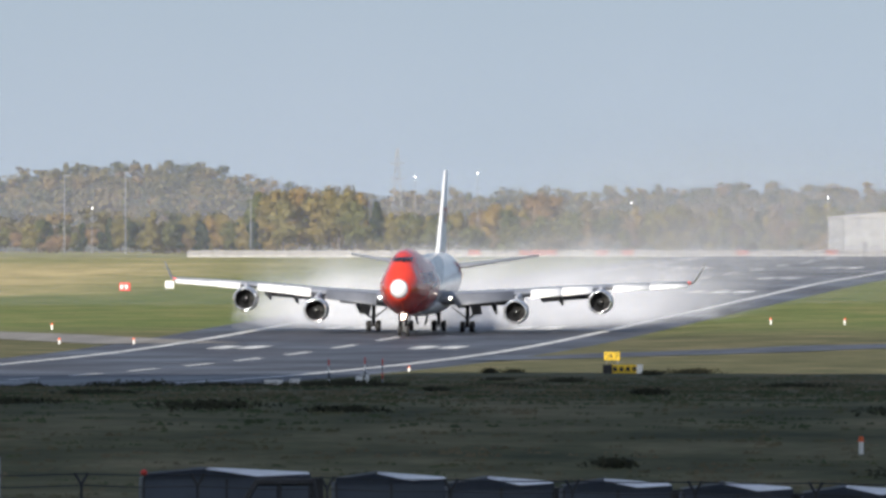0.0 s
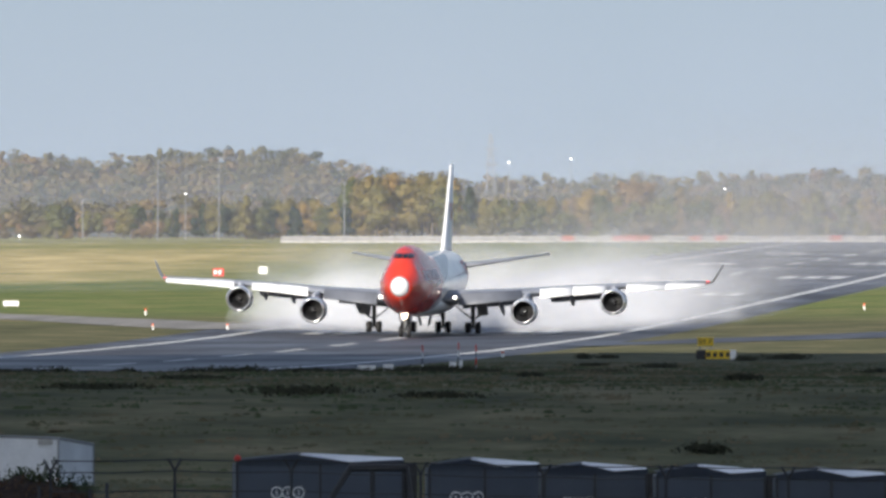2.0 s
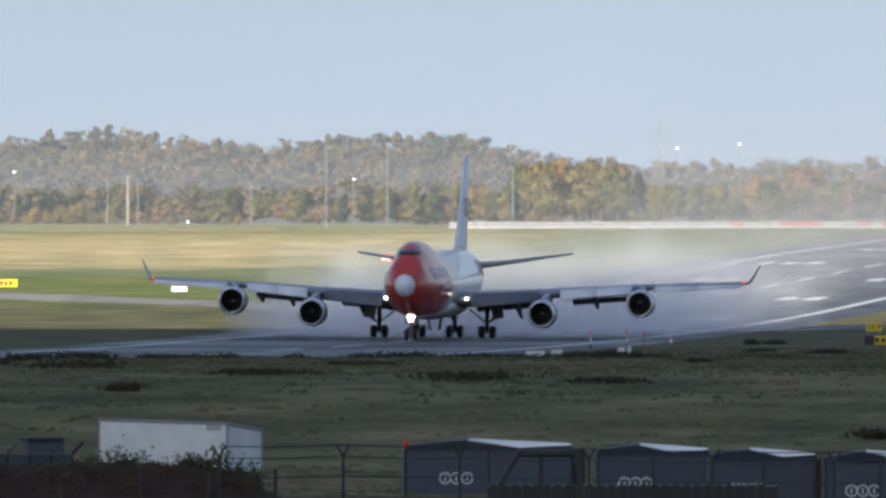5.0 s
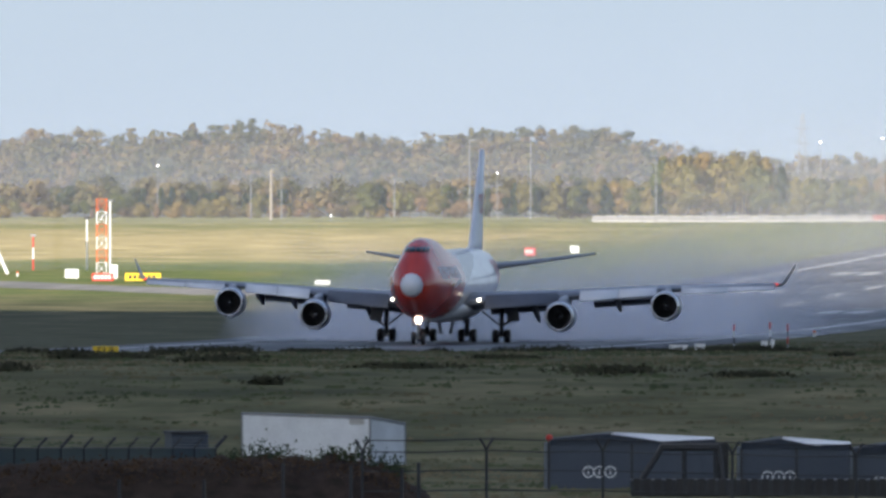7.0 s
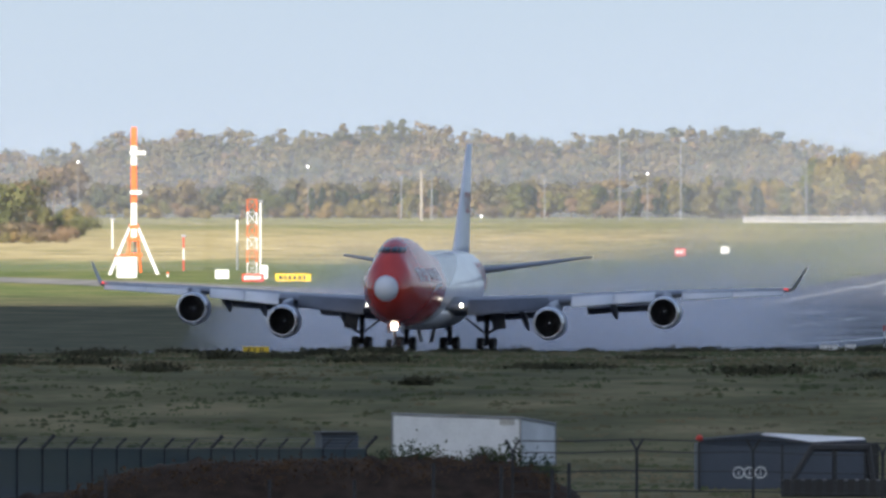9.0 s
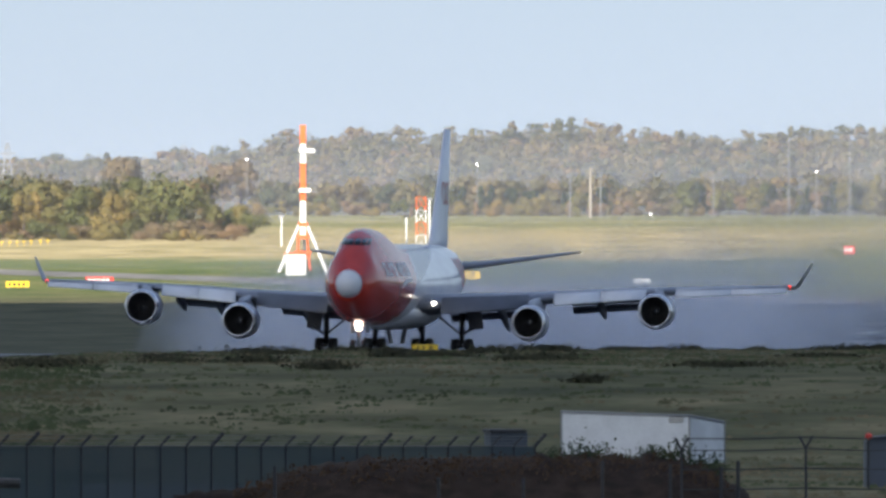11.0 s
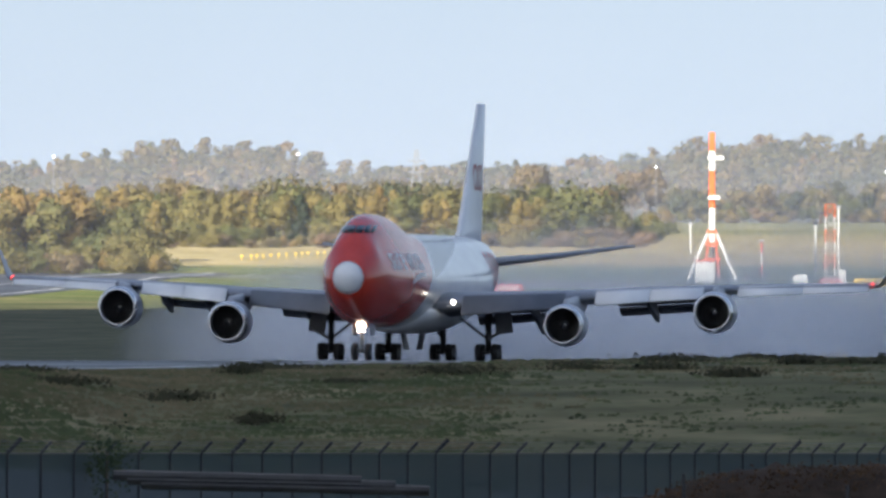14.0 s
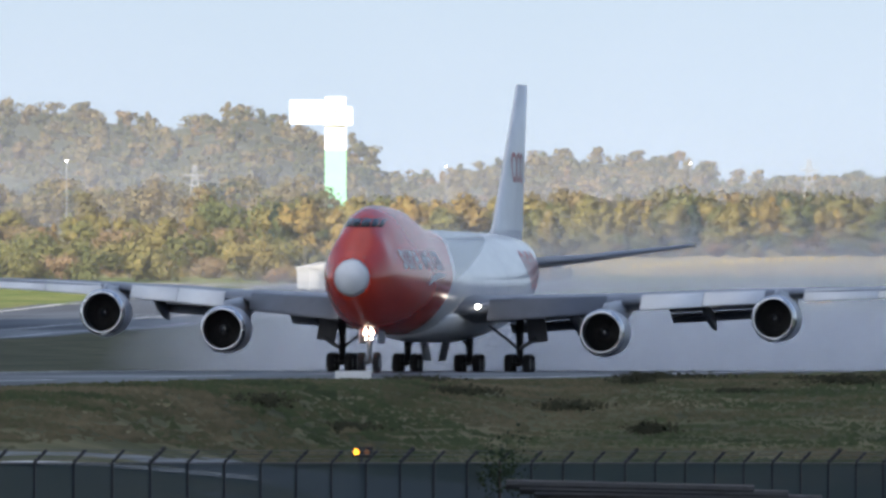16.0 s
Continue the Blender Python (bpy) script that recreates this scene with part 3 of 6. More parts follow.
def build_aircraft():
    plane = thing("aircraft", (0, 0, 0), "red, grey and white four-engined jumbo freighter rolling on the wet runway", "aircraft")
    stations = sorted(set([b[0] for b in BODY if b[0] >= 1.3] + [0.78, 1.05, 1.7, 2.7, 3.7, 4.7, 5.8, 7.2, 9, 11.5, 30, 42, 54, 58]))
    fus = part("fuselage", loft(bmesh.new(), [body_ring(s) for s in stations]), SKIN, plane, "glossy fuselage, red nose, slate sweep and white rear", True)
    part("radome", loft(bmesh.new(), [body_ring(s) for s in (0.02, 0.06, 0.12, 0.22, 0.35, 0.55, 0.78)]), RADOME, fus, "white nose radome", True)
    # cockpit windows, let into the brow
    for y0, y1 in ((0.03, 0.56), (0.60, 0.93), (0.97, 1.17)):
        for flip in (-1, 1):
            bm = bmesh.new()
            rows = []
            for z in (8.72, 8.97, 9.23):
                row = []
                for k in range(5):
                    y = y0 + (y1 - y0) * k / 4
                    lo, hi = 1.0, 9.0
                    for _ in range(30):
                        mid = (lo + hi) / 2
                        lo, hi = (lo, mid) if (body_at(mid)[1] > z and body_half_width(mid, z) > y) else (mid, hi)
                    row.append((NOSE - hi + 0.035, y * flip, z + 0.02))
                rows.append(row)
            vs = [[bm.verts.new(p) for p in r] for r in rows]
            for p, q in zip(vs, vs[1:]):
                for k in range(4):
                    bm.faces.new((p[k], p[k + 1], q[k + 1], q[k]))
            bmesh.ops.recalc_face_normals(bm, faces=bm.faces[:])
            bmesh.ops.solidify(bm, geom=bm.faces[:], thickness=0.04)
            part("cockpit_window", bm, GLASS, fus, "dark cockpit window pane", True)
    # belly fairing
    bm = bmesh.new()
    rings = []
    for bk, w, low in ((20, 1.4, 2.35), (22.5, 2.6, 2.05), (26, 3.35, 1.9), (36, 3.4, 1.9), (41, 2.8, 2.05), (44, 1.6, 2.35)):
        rings.append([(NOSE - bk, w * math.cos(a), 3.6 + (3.6 - low) * math.sin(a)) for a in [math.pi + math.pi * i / 16 for i in range(17)]] + [(NOSE - bk, w * 0.5, 4.2), (NOSE - bk, -w * 0.5, 4.2)])
    part("belly_fairing", loft(bm, rings), PLANEWHITE, plane, "white belly fairing", True)
    # wings
    for flip in (-1, 1):
        rings = [[(x, yy * flip, z) for x, yy, z in airfoil(lead, chord, thick, y, z, 0.025)] for y, lead, chord, thick, z in WING]
        wing = part("wing", loft(bmesh.new(), rings), WINGGREY, plane, "grey swept wing", True)
        bm = bmesh.new()
        rings = []
        for k, (dy, dz, lead, chord, th) in enumerate(((0, 0, 47.85, 4.0, 0.28), (0.25, 0.12, 48.3, 3.5, 0.22), (0.75, 1.0, 49.6, 2.3, 0.14), (1.25, 1.95, 50.9, 1.3, 0.08))):
            rings.append([(x, (30.6 + dy) * flip, z) for x, yy, z in airfoil(lead, chord, th, 0, 5.52 + dz)])
        part("winglet", loft(bm, rings), WINGGREY, wing, "grey upswept winglet", True)
        bm = bmesh.new()
        box(bm, NOSE - 48.6, NOSE - 47.75, 30.35 * flip - 0.15, 30.35 * flip + 0.15, 5.45, 5.68, 0.05)
        part("position_light", bm, NAVRED, wing, "red wing tip light")
        # drooped leading edge flaps
        for y0, y1, mat, name in ((4.6, 11.0, KRUEGER, "dark grey"), (12.9, 16.3, PLANEWHITE, "white"), (16.34, 19.7, PLANEWHITE, "white"), (21.9, 26.0, PLANEWHITE, "white"), (26.04, 30.2, PLANEWHITE, "white")):
            cuts = []
            for y in (y0, y1):
                lead, chord, thick, z = wing_at(y)
                k = 0.44 + 0.046 * chord
                cuts.append(((lead - k * 0.75, z - k * 0.62), (lead + 0.35, z + thick * 0.42)))
            part("leading_edge_flap", slab_between(y0, y1, cuts[0], cuts[1], 0.16, flip), mat, wing, name + " leading edge flap, extended", True)
        # lowered trailing edge flaps
        for y0, y1 in ((3.6, 10.4), (13.2, 19.6)):
            for j, (back, down, size) in enumerate(((0.3, 0.55, 1.3), (1.5, 1.25, 1.1))):
                cuts = []
                for y in (y0, y1):
                    lead, chord, thick, z = wing_at(y)
                    te = lead + chord
                    cuts.append(((te + back - 1.2, z - down * 0.55 - 0.05), (te + back + size - 0.9, z - down * 0.95 - 0.1)))
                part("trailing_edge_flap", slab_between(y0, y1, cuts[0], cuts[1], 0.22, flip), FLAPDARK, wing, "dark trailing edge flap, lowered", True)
        for y in (8.0, 15.6, 18.9):
            lead, chord, thick, z = wing_at(y)
            rings = []
            for u, r in ((0.55, 0.05), (0.65, 0.24), (0.8, 0.34), (0.98, 0.36), (1.12, 0.28), (1.26, 0.05)):
                drop = -0.55 - 2.4 * max(0, u - 0.7) ** 1.1 * (chord / 9)
                rings.append([(NOSE - lead - u * chord, y * flip + r * 0.75 * math.cos(a), z + drop + r * 1.35 * math.sin(a)) for a in [2 * math.pi * i / 12 for i in range(12)]])
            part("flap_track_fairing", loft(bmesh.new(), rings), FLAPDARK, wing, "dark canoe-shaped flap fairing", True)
        for y, back, z in ((4.1, 23.9, 4.1),):
            bm = bmesh.new()
            bmesh.ops.create_uvsphere(bm, u_segments=12, v_segments=8, radius=0.14, matrix=pose(NOSE - back, y * flip, z))
            part("landing_light", bm, LANDING, wing, "bright landing light in the wing root")
        build_engine(plane, 11.68, 23.9, 2.58, flip)
        build_engine(plane, 20.83, 33.9, 3.57, flip)
        # tailplane
        rings = [[(x, yy * flip, z) for x, yy, z in airfoil(lead, chord, th, y, z)] for y, lead, chord, th, z in ((1.0, 58.8, 9.6, 0.8, 6.75), (4.5, 61.6, 6.9, 0.5, 7.2), (11.08, 66.7, 2.5, 0.2, 8.2))]
        part("tailplane", loft(bmesh.new(), rings), WINGGREY, plane, "grey tailplane", True)
        for bk, y, wg in ((31.9, 5.5, True), (35.0, 1.92, False)):
            build_main_gear(plane, bk, y * flip, 3.4, wg)
    # fin
    rings = []
    for z, lead, chord, th in FIN:
        section = airfoil(lead, chord, th, 0, 0)
        rings.append([(x, (fin_half(NOSE - x, z) - 0.03) * (1 if k < 14 else -1), z) for k, (x, _, _) in enumerate(section)])
    fin = part("fin", loft(bmesh.new(), rings), PLANEWHITE, plane, "white tail fin", True)
    for flip in (-1, 1):
        for cx in (63.2, 65.0, 66.8):
            part("emblem_ring", skin_ring(cx, 13.0, 0.95, 0.70, lambda bk, z: flip * fin_half(bk, z)), LOGO, fin, "dark red ring emblem")
        for cx in (52.6, 55.2, 57.8):
            part("emblem_ring", skin_ring(cx, 6.5, 1.25, 0.92, lambda bk, z: flip * (body_half_width(bk, z) + 0.02)), LOGO, fus, "dark red ring emblem")
        for cx in (52.6, 55.2, 57.8):
            bm = bmesh.new()
            rows = [[bm.verts.new((NOSE - bk, flip * (body_half_width(bk, z) + 0.03), z)) for z in (5.9, 6.3, 6.7, 7.1)] for bk in (cx - 0.17, cx + 0.17)]
            for k in range(3):
                bm.faces.new((rows[0][k], rows[0][k + 1], rows[1][k + 1], rows[1][k]))
            part("emblem_bar", bm, LOGO, fus, "dark red emblem bar")
    # nose gear with its lights
    bm = bmesh.new()
    rod(bm, (0, 0, 0.55), (-0.1, 0, 3.0), 0.13, 0.17, 14)
    rod(bm, (0, -0.46, 0.62), (0, 0.46, 0.62), 0.09, None, 10)
    rod(bm, (0.05, 0, 1.3), (-1.7, 0, 2.8), 0.07, None, 8)
    rod(bm, (0.2, 0, 0.8), (0.4, 0, 1.15), 0.05, None, 6)
    rod(bm, (0.4, 0, 1.15), (0.15, 0, 1.6), 0.05, None, 6)
    gear = part("nose_landing_gear", bm, STEEL, plane, "grey steel nose landing gear", True)
    for y in (-0.46, 0.46):
        build_wheel(gear, 0, y, 0.62, 0.40)
        bm = bmesh.new()
        box(bm, -2.2, 0.4, y * 1.3 - 0.03, y * 1.3 + 0.03, 1.75, 2.7, 0.02)
        part("gear_door", bm, WINGGREY, gear, "grey nose gear door")
    for y, z, r in ((-0.2, 2.4, 0.12), (0.2, 2.4, 0.12), (-0.17, 2.05, 0.07), (0.17, 2.05, 0.07), (-0.17, 3.0, 0.075), (0.17, 3.0, 0.075)):
        bm = bmesh.new()
        bmesh.ops.create_uvsphere(bm, u_segments=12, v_segments=8, radius=r, matrix=pose(0.32, y, z))
        part("taxi_light", bm, NOSELIGHT, gear, "bright nose gear light")
    # slogan along the forward side
    for flip in (1, -1):
        cu = bpy.data.curves.new("slogan", "FONT")
        cu.fill_mode = "FRONT"
        cu.body, cu.size, cu.align_x, cu.resolution_u = "sure we can", 2.3, "CENTER", 3
        cu.offset = 0.045
        tmp = new("slogan", cu)
        me = tmp.evaluated_get(bpy.context.evaluated_depsgraph_get()).to_mesh()
        bm = bmesh.new()
        bm.from_mesh(me)
        bpy.data.objects.remove(tmp)
        bmesh.ops.triangulate(bm, faces=bm.faces[:])
        bmesh.ops.subdivide_edges(bm, edges=[e for e in bm.edges if e.calc_length() > 0.5], cuts=2)
        for v in bm.verts:
            back, z = 11.2 + flip * v.co.x, 6.3 + v.co.y
            v.co = (NOSE - back, flip * (body_half_width(back, z) + 0.022), z)
        part("slogan", bm, WHITE, fus, "white lettering on the red side")
        bm = bmesh.new()
        rings = []
        for bk, z0, z1 in ((11.2, 5.3, 5.4), (12.4, 5.5, 5.95), (14.2, 5.75, 6.1), (16.6, 5.9, 5.98)):
            rings.append([(NOSE - bk, flip * (body_half_width(bk, z) + 0.02), z) for z in (z0, (z0 + z1) / 2, z1)])
        part("swoosh", loft(bm, rings, close=False, caps=False), WHITE, fus, "white swoosh under the lettering")
    return plane


AIRCRAFT = build_aircraft()


# ---- trees and woods ----
def leaf_material(name, stops, vary, patch=0.0):
    """Foliage whose tint differs from tree to tree and from clump to clump."""
    m = bpy.data.materials.new(name)
    m.use_nodes = True
    t, b = m.node_tree, m.node_tree.nodes["Principled BSDF"]
    isl = t.nodes.new("ShaderNodeNewGeometry").outputs["Random Per Island"]
    info = t.nodes.new("ShaderNodeObjectInfo").outputs["Random"]
    if patch:
        co = t.nodes.new("ShaderNodeTexCoord").outputs["Object"]
        info = math_node(t, "MULTIPLY_ADD", noise_node(t, co, patch, 2.0), 2.2, -0.6)
    mixed = math_node(t, "ADD", math_node(t, "MULTIPLY", info, 1 - vary), math_node(t, "MULTIPLY", isl, vary))
    col = ramp_node(t, mixed, stops)
    t.links.new(col, b.inputs["Base Color"])
    b.inputs["Roughness"].default_value, b.inputs["Specular IOR Level"].default_value = 0.8, 0.15
    thin, mx = t.nodes.new("ShaderNodeBsdfTranslucent"), t.nodes.new("ShaderNodeMixShader")
    t.links.new(col, thin.inputs["Color"])
    mx.inputs[0].default_value = 0.5
    t.links.new(b.outputs[0], mx.inputs[1])
    t.links.new(thin.outputs[0], mx.inputs[2])
    t.links.new(mx.outputs[0], t.nodes["Material Output"].inputs[0])
    return m


LEAF_GREEN = leaf_material("green_olive_leaves", [(0.0, (0.110, 0.136, 0.058)), (0.35, (0.182, 0.195, 0.080)), (0.65, (0.266, 0.240, 0.097)), (1.0, (0.363, 0.279, 0.110))], 0.35)
LEAF_GOLD = leaf_material("golden_autumn_leaves", [(0.0, (0.23, 0.21, 0.085)), (0.4, (0.31, 0.265, 0.105)), (0.7, (0.37, 0.275, 0.105)), (1.0, (0.40, 0.265, 0.105))], 0.35)
LEAF_BROWN = leaf_material("brown_autumn_leaves", [(0.0, (0.195, 0.182, 0.110)), (0.4, (0.286, 0.227, 0.136)), (0.7, (0.338, 0.227, 0.136)), (1.0, (0.389, 0.286, 0.156))], 0.4)
LEAF_DARK = leaf_material("dark_green_leaves", [(0.0, (0.040, 0.060, 0.040)), (0.5, (0.062, 0.085, 0.050)), (1.0, (0.10, 0.115, 0.060))], 0.5)
WOODS = leaf_material("mixed_woodland", [(0.0, (0.091, 0.114, 0.076)), (0.3, (0.147, 0.157, 0.091)), (0.5, (0.224, 0.200, 0.109)), (0.72, (0.285, 0.224, 0.119)), (1.0, (0.305, 0.204, 0.119))], 0.15, 0.045)
BARK = material("tree_bark", (0.10, 0.085, 0.07), 0.9, vary=0.3, scale=0.5)
RNG = np.random.default_rng(11)


def clumps(centres, sizes, outward=None):
    """Vertices and faces of small leaf clumps: bent four-sided pieces, turned roughly outward where the way is given."""
    n = len(centres)
    c = RNG.normal(size=(n, 3)) * (1.0 if outward is None else 0.45)
    if outward is not None:
        c += outward
    c /= np.linalg.norm(c, axis=1, keepdims=True)
    a = np.cross(c, RNG.normal(size=(n, 3)))
    a /= np.linalg.norm(a, axis=1, keepdims=True)
    b = np.cross(c, a)
    s = np.asarray(sizes)[:, None]
    k = RNG.uniform(0.6, 1.2, size=(n, 4, 1))
    corners = np.stack([a * s, b * s * 0.8, -a * s, -b * s * 0.8], axis=1) * k + np.stack([c * s * 0.3, -c * s * 0.3, c * s * 0.3, -c * s * 0.3], axis=1)
    vs = (corners + np.asarray(centres)[:, None, :]).reshape(-1, 3)
    fs = np.arange(4 * n).reshape(n, 4)
    return vs, fs


def leaf_mesh(name, vs, fs, mat, outward=None):
    """A mesh of leaf clumps; where outward is given they take the light as the rounded crown does."""
    me = bpy.data.meshes.new(name)
    me.from_pydata(vs.tolist(), [], fs.tolist())
    me.materials.append(mat)
    if outward is not None:
        me.polygons.foreach_set("use_smooth", [True] * len(fs))
        me.normals_split_custom_set_from_vertices(np.repeat(outward, 4, axis=0).tolist())
    return me


def crown_points(kind, count, height, width):
    """Clump centres of a crown of unit lobes: round, tall or low."""
    pts, ways = [], []
    lobes = []
    if kind == "round":
        for _ in range(11):
            a, r, z = RNG.uniform(0, 6.28), RNG.uniform(0, 0.34) * width, RNG.uniform(0.24, 0.86) * height
            lobes.append((r * math.cos(a), r * math.sin(a), z, RNG.uniform(0.16, 0.27) * width, RNG.uniform(0.10, 0.16) * height))
    elif kind == "tall":
        for i in range(10):
            z = (0.14 + 0.082 * i) * height
            w = (0.32 - 0.022 * i) * width * float(RNG.uniform(0.7, 1.25))
            reach = 0.20 - 0.014 * i
            lobes.append((RNG.uniform(-reach, reach) * width, RNG.uniform(-reach, reach) * width, z, max(0.09 * width, w), float(RNG.uniform(0.07, 0.11)) * height))
    else:
        for _ in range(9):
            a, r = RNG.uniform(0, 6.28), RNG.uniform(0, 0.38) * width
            lobes.append((r * math.cos(a), r * math.sin(a), RNG.uniform(0.12, 0.68) * height, RNG.uniform(0.16, 0.26) * width, RNG.uniform(0.16, 0.3) * height))
    per = count // len(lobes)
    for x, y, z, rw, rh in lobes:
        d = RNG.normal(size=(per, 3))
        d /= np.linalg.norm(d, axis=1, keepdims=True)
        way = d + np.array([x / width, y / width, z / height - 0.4]) * 0.9
        ways.append(way / np.linalg.norm(way, axis=1, keepdims=True))
        d = d * RNG.uniform(0.35, 1.08, size=(per, 1))
        pts.append(d * np.array([rw, rw, rh]) + np.array([x, y, z]))
    return np.concatenate(pts), np.concatenate(ways)


def tree_model(kind, height, width, leaf, label, category="tree"):
    tree = thing("tree" if category == "tree" else "bush", (0, 0, 0), label, category, "autumn trees at the edge of the airfield")
    bm = bmesh.new()
    top = height * (0.75 if kind != "bush" else 0.4)
    rod(bm, (0, 0, -0.5), (0.1, 0, top * 0.55), 0.022 * height, 0.013 * height, 7)
    rod(bm, (0.1, 0, top * 0.5), (0.0, 0.15, top), 0.014 * height, 0.004 * height, 6)
    for i in range(5):
        a = 2.4 * i
        z = top * (0.35 + 0.11 * i)
        rod(bm, (0.05, 0, z), (0.3 * width * math.cos(a), 0.3 * width * math.sin(a), z + 0.16 * height), 0.008 * height, 0.003 * height, 5)
    part("trunk", bm, BARK, tree, "grey-brown trunk and limbs")
    pts, ways = crown_points(kind, 2600 if kind != "bush" else 1500, height, width)
    vs, fs = clumps(pts, RNG.uniform(0.14, 0.36, len(pts)) * (height / 11) ** 0.5, ways)
    crown = new("crown", leaf_mesh("crown", vs, fs, leaf, ways))
    crown.parent = tree
    return tree


MODELS = {
    "green": [tree_model("round", 11, 8.5, LEAF_GREEN, "leafy tree turning olive in autumn"), tree_model("round", 11, 7.5, LEAF_GREEN, "leafy tree turning olive in autumn")],
    "gold": [tree_model("round", 11, 7, LEAF_GOLD, "birch with golden and orange autumn leaves"), tree_model("tall", 11, 7, LEAF_GOLD, "slender birch with orange autumn leaves")],
    "brown": [tree_model("round", 11, 8, LEAF_BROWN, "half-bare tree with brown autumn leaves"), tree_model("tall", 11, 7, LEAF_BROWN, "slender half-bare brown autumn tree")],
    "dark": [tree_model("round", 11, 8.5, LEAF_DARK, "dense dark green leafy tree"), tree_model("tall", 11, 7, LEAF_DARK, "dark green pointed conifer tree")],
    "bush": [tree_model("bush", 5, 7, LEAF_GREEN, "low olive-green bush before the woods", "bush"), tree_model("bush", 5, 7, LEAF_BROWN, "low brown autumn bush before the woods", "bush"), tree_model("bush", 5, 7, LEAF_GOLD, "low golden autumn bush before the woods", "bush")],
}
USED = set()


def plant(kind, bearing, d, height):
    model = MODELS[kind][int(RNG.integers(len(MODELS[kind])) if height < 13 else 0)]
    full = 5 if kind == "bush" else 11
    k = height / full
    p = polar(bearing, d, -0.1)
    m = pose(p.x, p.y, p.z, 0, 0, float(RNG.uniform(0, 360))) @ Matrix.Diagonal((k * float(RNG.uniform(0.85, 1.15)), k, k, 1))
    if model in USED:
        copy_thing(model, m)
    else:
        USED.add(model)
        model.matrix_basis = m


def tree_belt(b0, b1, d0, d1, count, low, high, mix):
    names = [n for n, w in mix for _ in range(w)]
    for i in range(count):
        b = b0 + (b1 - b0) * (i + float(RNG.uniform(0.1, 0.9))) / count
        plant(names[int(RNG.integers(len(names)))], b, float(RNG.uniform(d0, d1)), float(RNG.uniform(low, high)))


# belts behind the field, bearing by bearing
tree_belt(-340, -140, 3320, 3400, 15, 10.0, 12.3, [("gold", 5), ("green", 4)])
tree_belt(-150, 860, 3420, 3560, 48, 7.0, 9.4, [("gold", 3), ("green", 4), ("brown", 3), ("dark", 1)])
tree_belt(-150, 860, 3330, 3400, 34, 4.0, 7.0, [("green", 3), ("brown", 2), ("bush", 3)])
tree_belt(-860, -330, 3320, 3440, 34, 4.0, 7.4, [("green", 4), ("gold", 1), ("dark", 2), ("brown", 2), ("bush", 3)])
tree_belt(-520, -330, 3300, 3340, 12, 6.0, 8.0, [("green", 2), ("dark", 2), ("gold", 2)])
tree_belt(-1620, -820, 3340, 3480, 46, 2.2, 4.6, [("bush", 5), ("green", 2), ("brown", 2)])
tree_belt(-1260, -980, 3480, 3520, 10, 5.0, 6.8, [("dark", 4)])
tree_belt(-1760, -1620, 2960, 3060, 12, 3.5, 5.5, [("bush", 3), ("green", 2)])
tree_belt(-2560, -1750, 2960, 3060, 46, 7.0, 9.6, [("green", 6), ("dark", 2), ("gold", 2), ("bush", 1)])
tree_belt(-2560, -1640, 2920, 2955, 44, 2.0, 4.2, [("bush", 5)])
tree_belt(-3000, -2500, 2700, 2800, 40, 9.5, 12.0, [("green", 5), ("gold", 3), ("dark", 1)])
tree_belt(-3000, -2500, 2660, 2695, 30, 3.0, 5.5, [("bush", 4), ("green", 1)])
tree_belt(-3640, -2980, 2680, 2780, 44, 3.5, 6.0, [("bush", 5), ("green", 2)])
tree_belt(-3640, -2960, 2860, 3150, 44, 5.0, 7.5, [("gold", 2), ("green", 3), ("brown", 2), ("bush", 3)])
plant("brown", 180, 3500, 15.0)
plant("brown", -1850, 3500, 15.5)
plant("brown", -1640, 3480, 14.5)
plant("brown", -1672, 3470, 13.5)
for b in (-218, -192, -170):
    plant("brown", b, 3600, 12.5)

# the wooded hills: how high their tops stand over eye level, in steps, bearing by bearing
HILLS = [(-3800, 236), (-3485, 236), (-3335, 226), (-3215, 196), (-3055, 226), (-2965, 195), (-2860, 165), (-2795, 108), (-2640, 112), (-2535, 144), (-2285, 141), (-2205, 104), (-1942, 104), (-1800, 110), (-1660, 118),
         (-1560, 140), (-1501, 149), (-1301, 149), (-1051, 166), (-901, 146), (-781, 141), (-581, 154), (-421, 159), (-340, 138), (-250, 112), (0, 104), (400, 112), (620, 118), (900, 108), (1100, 110)]


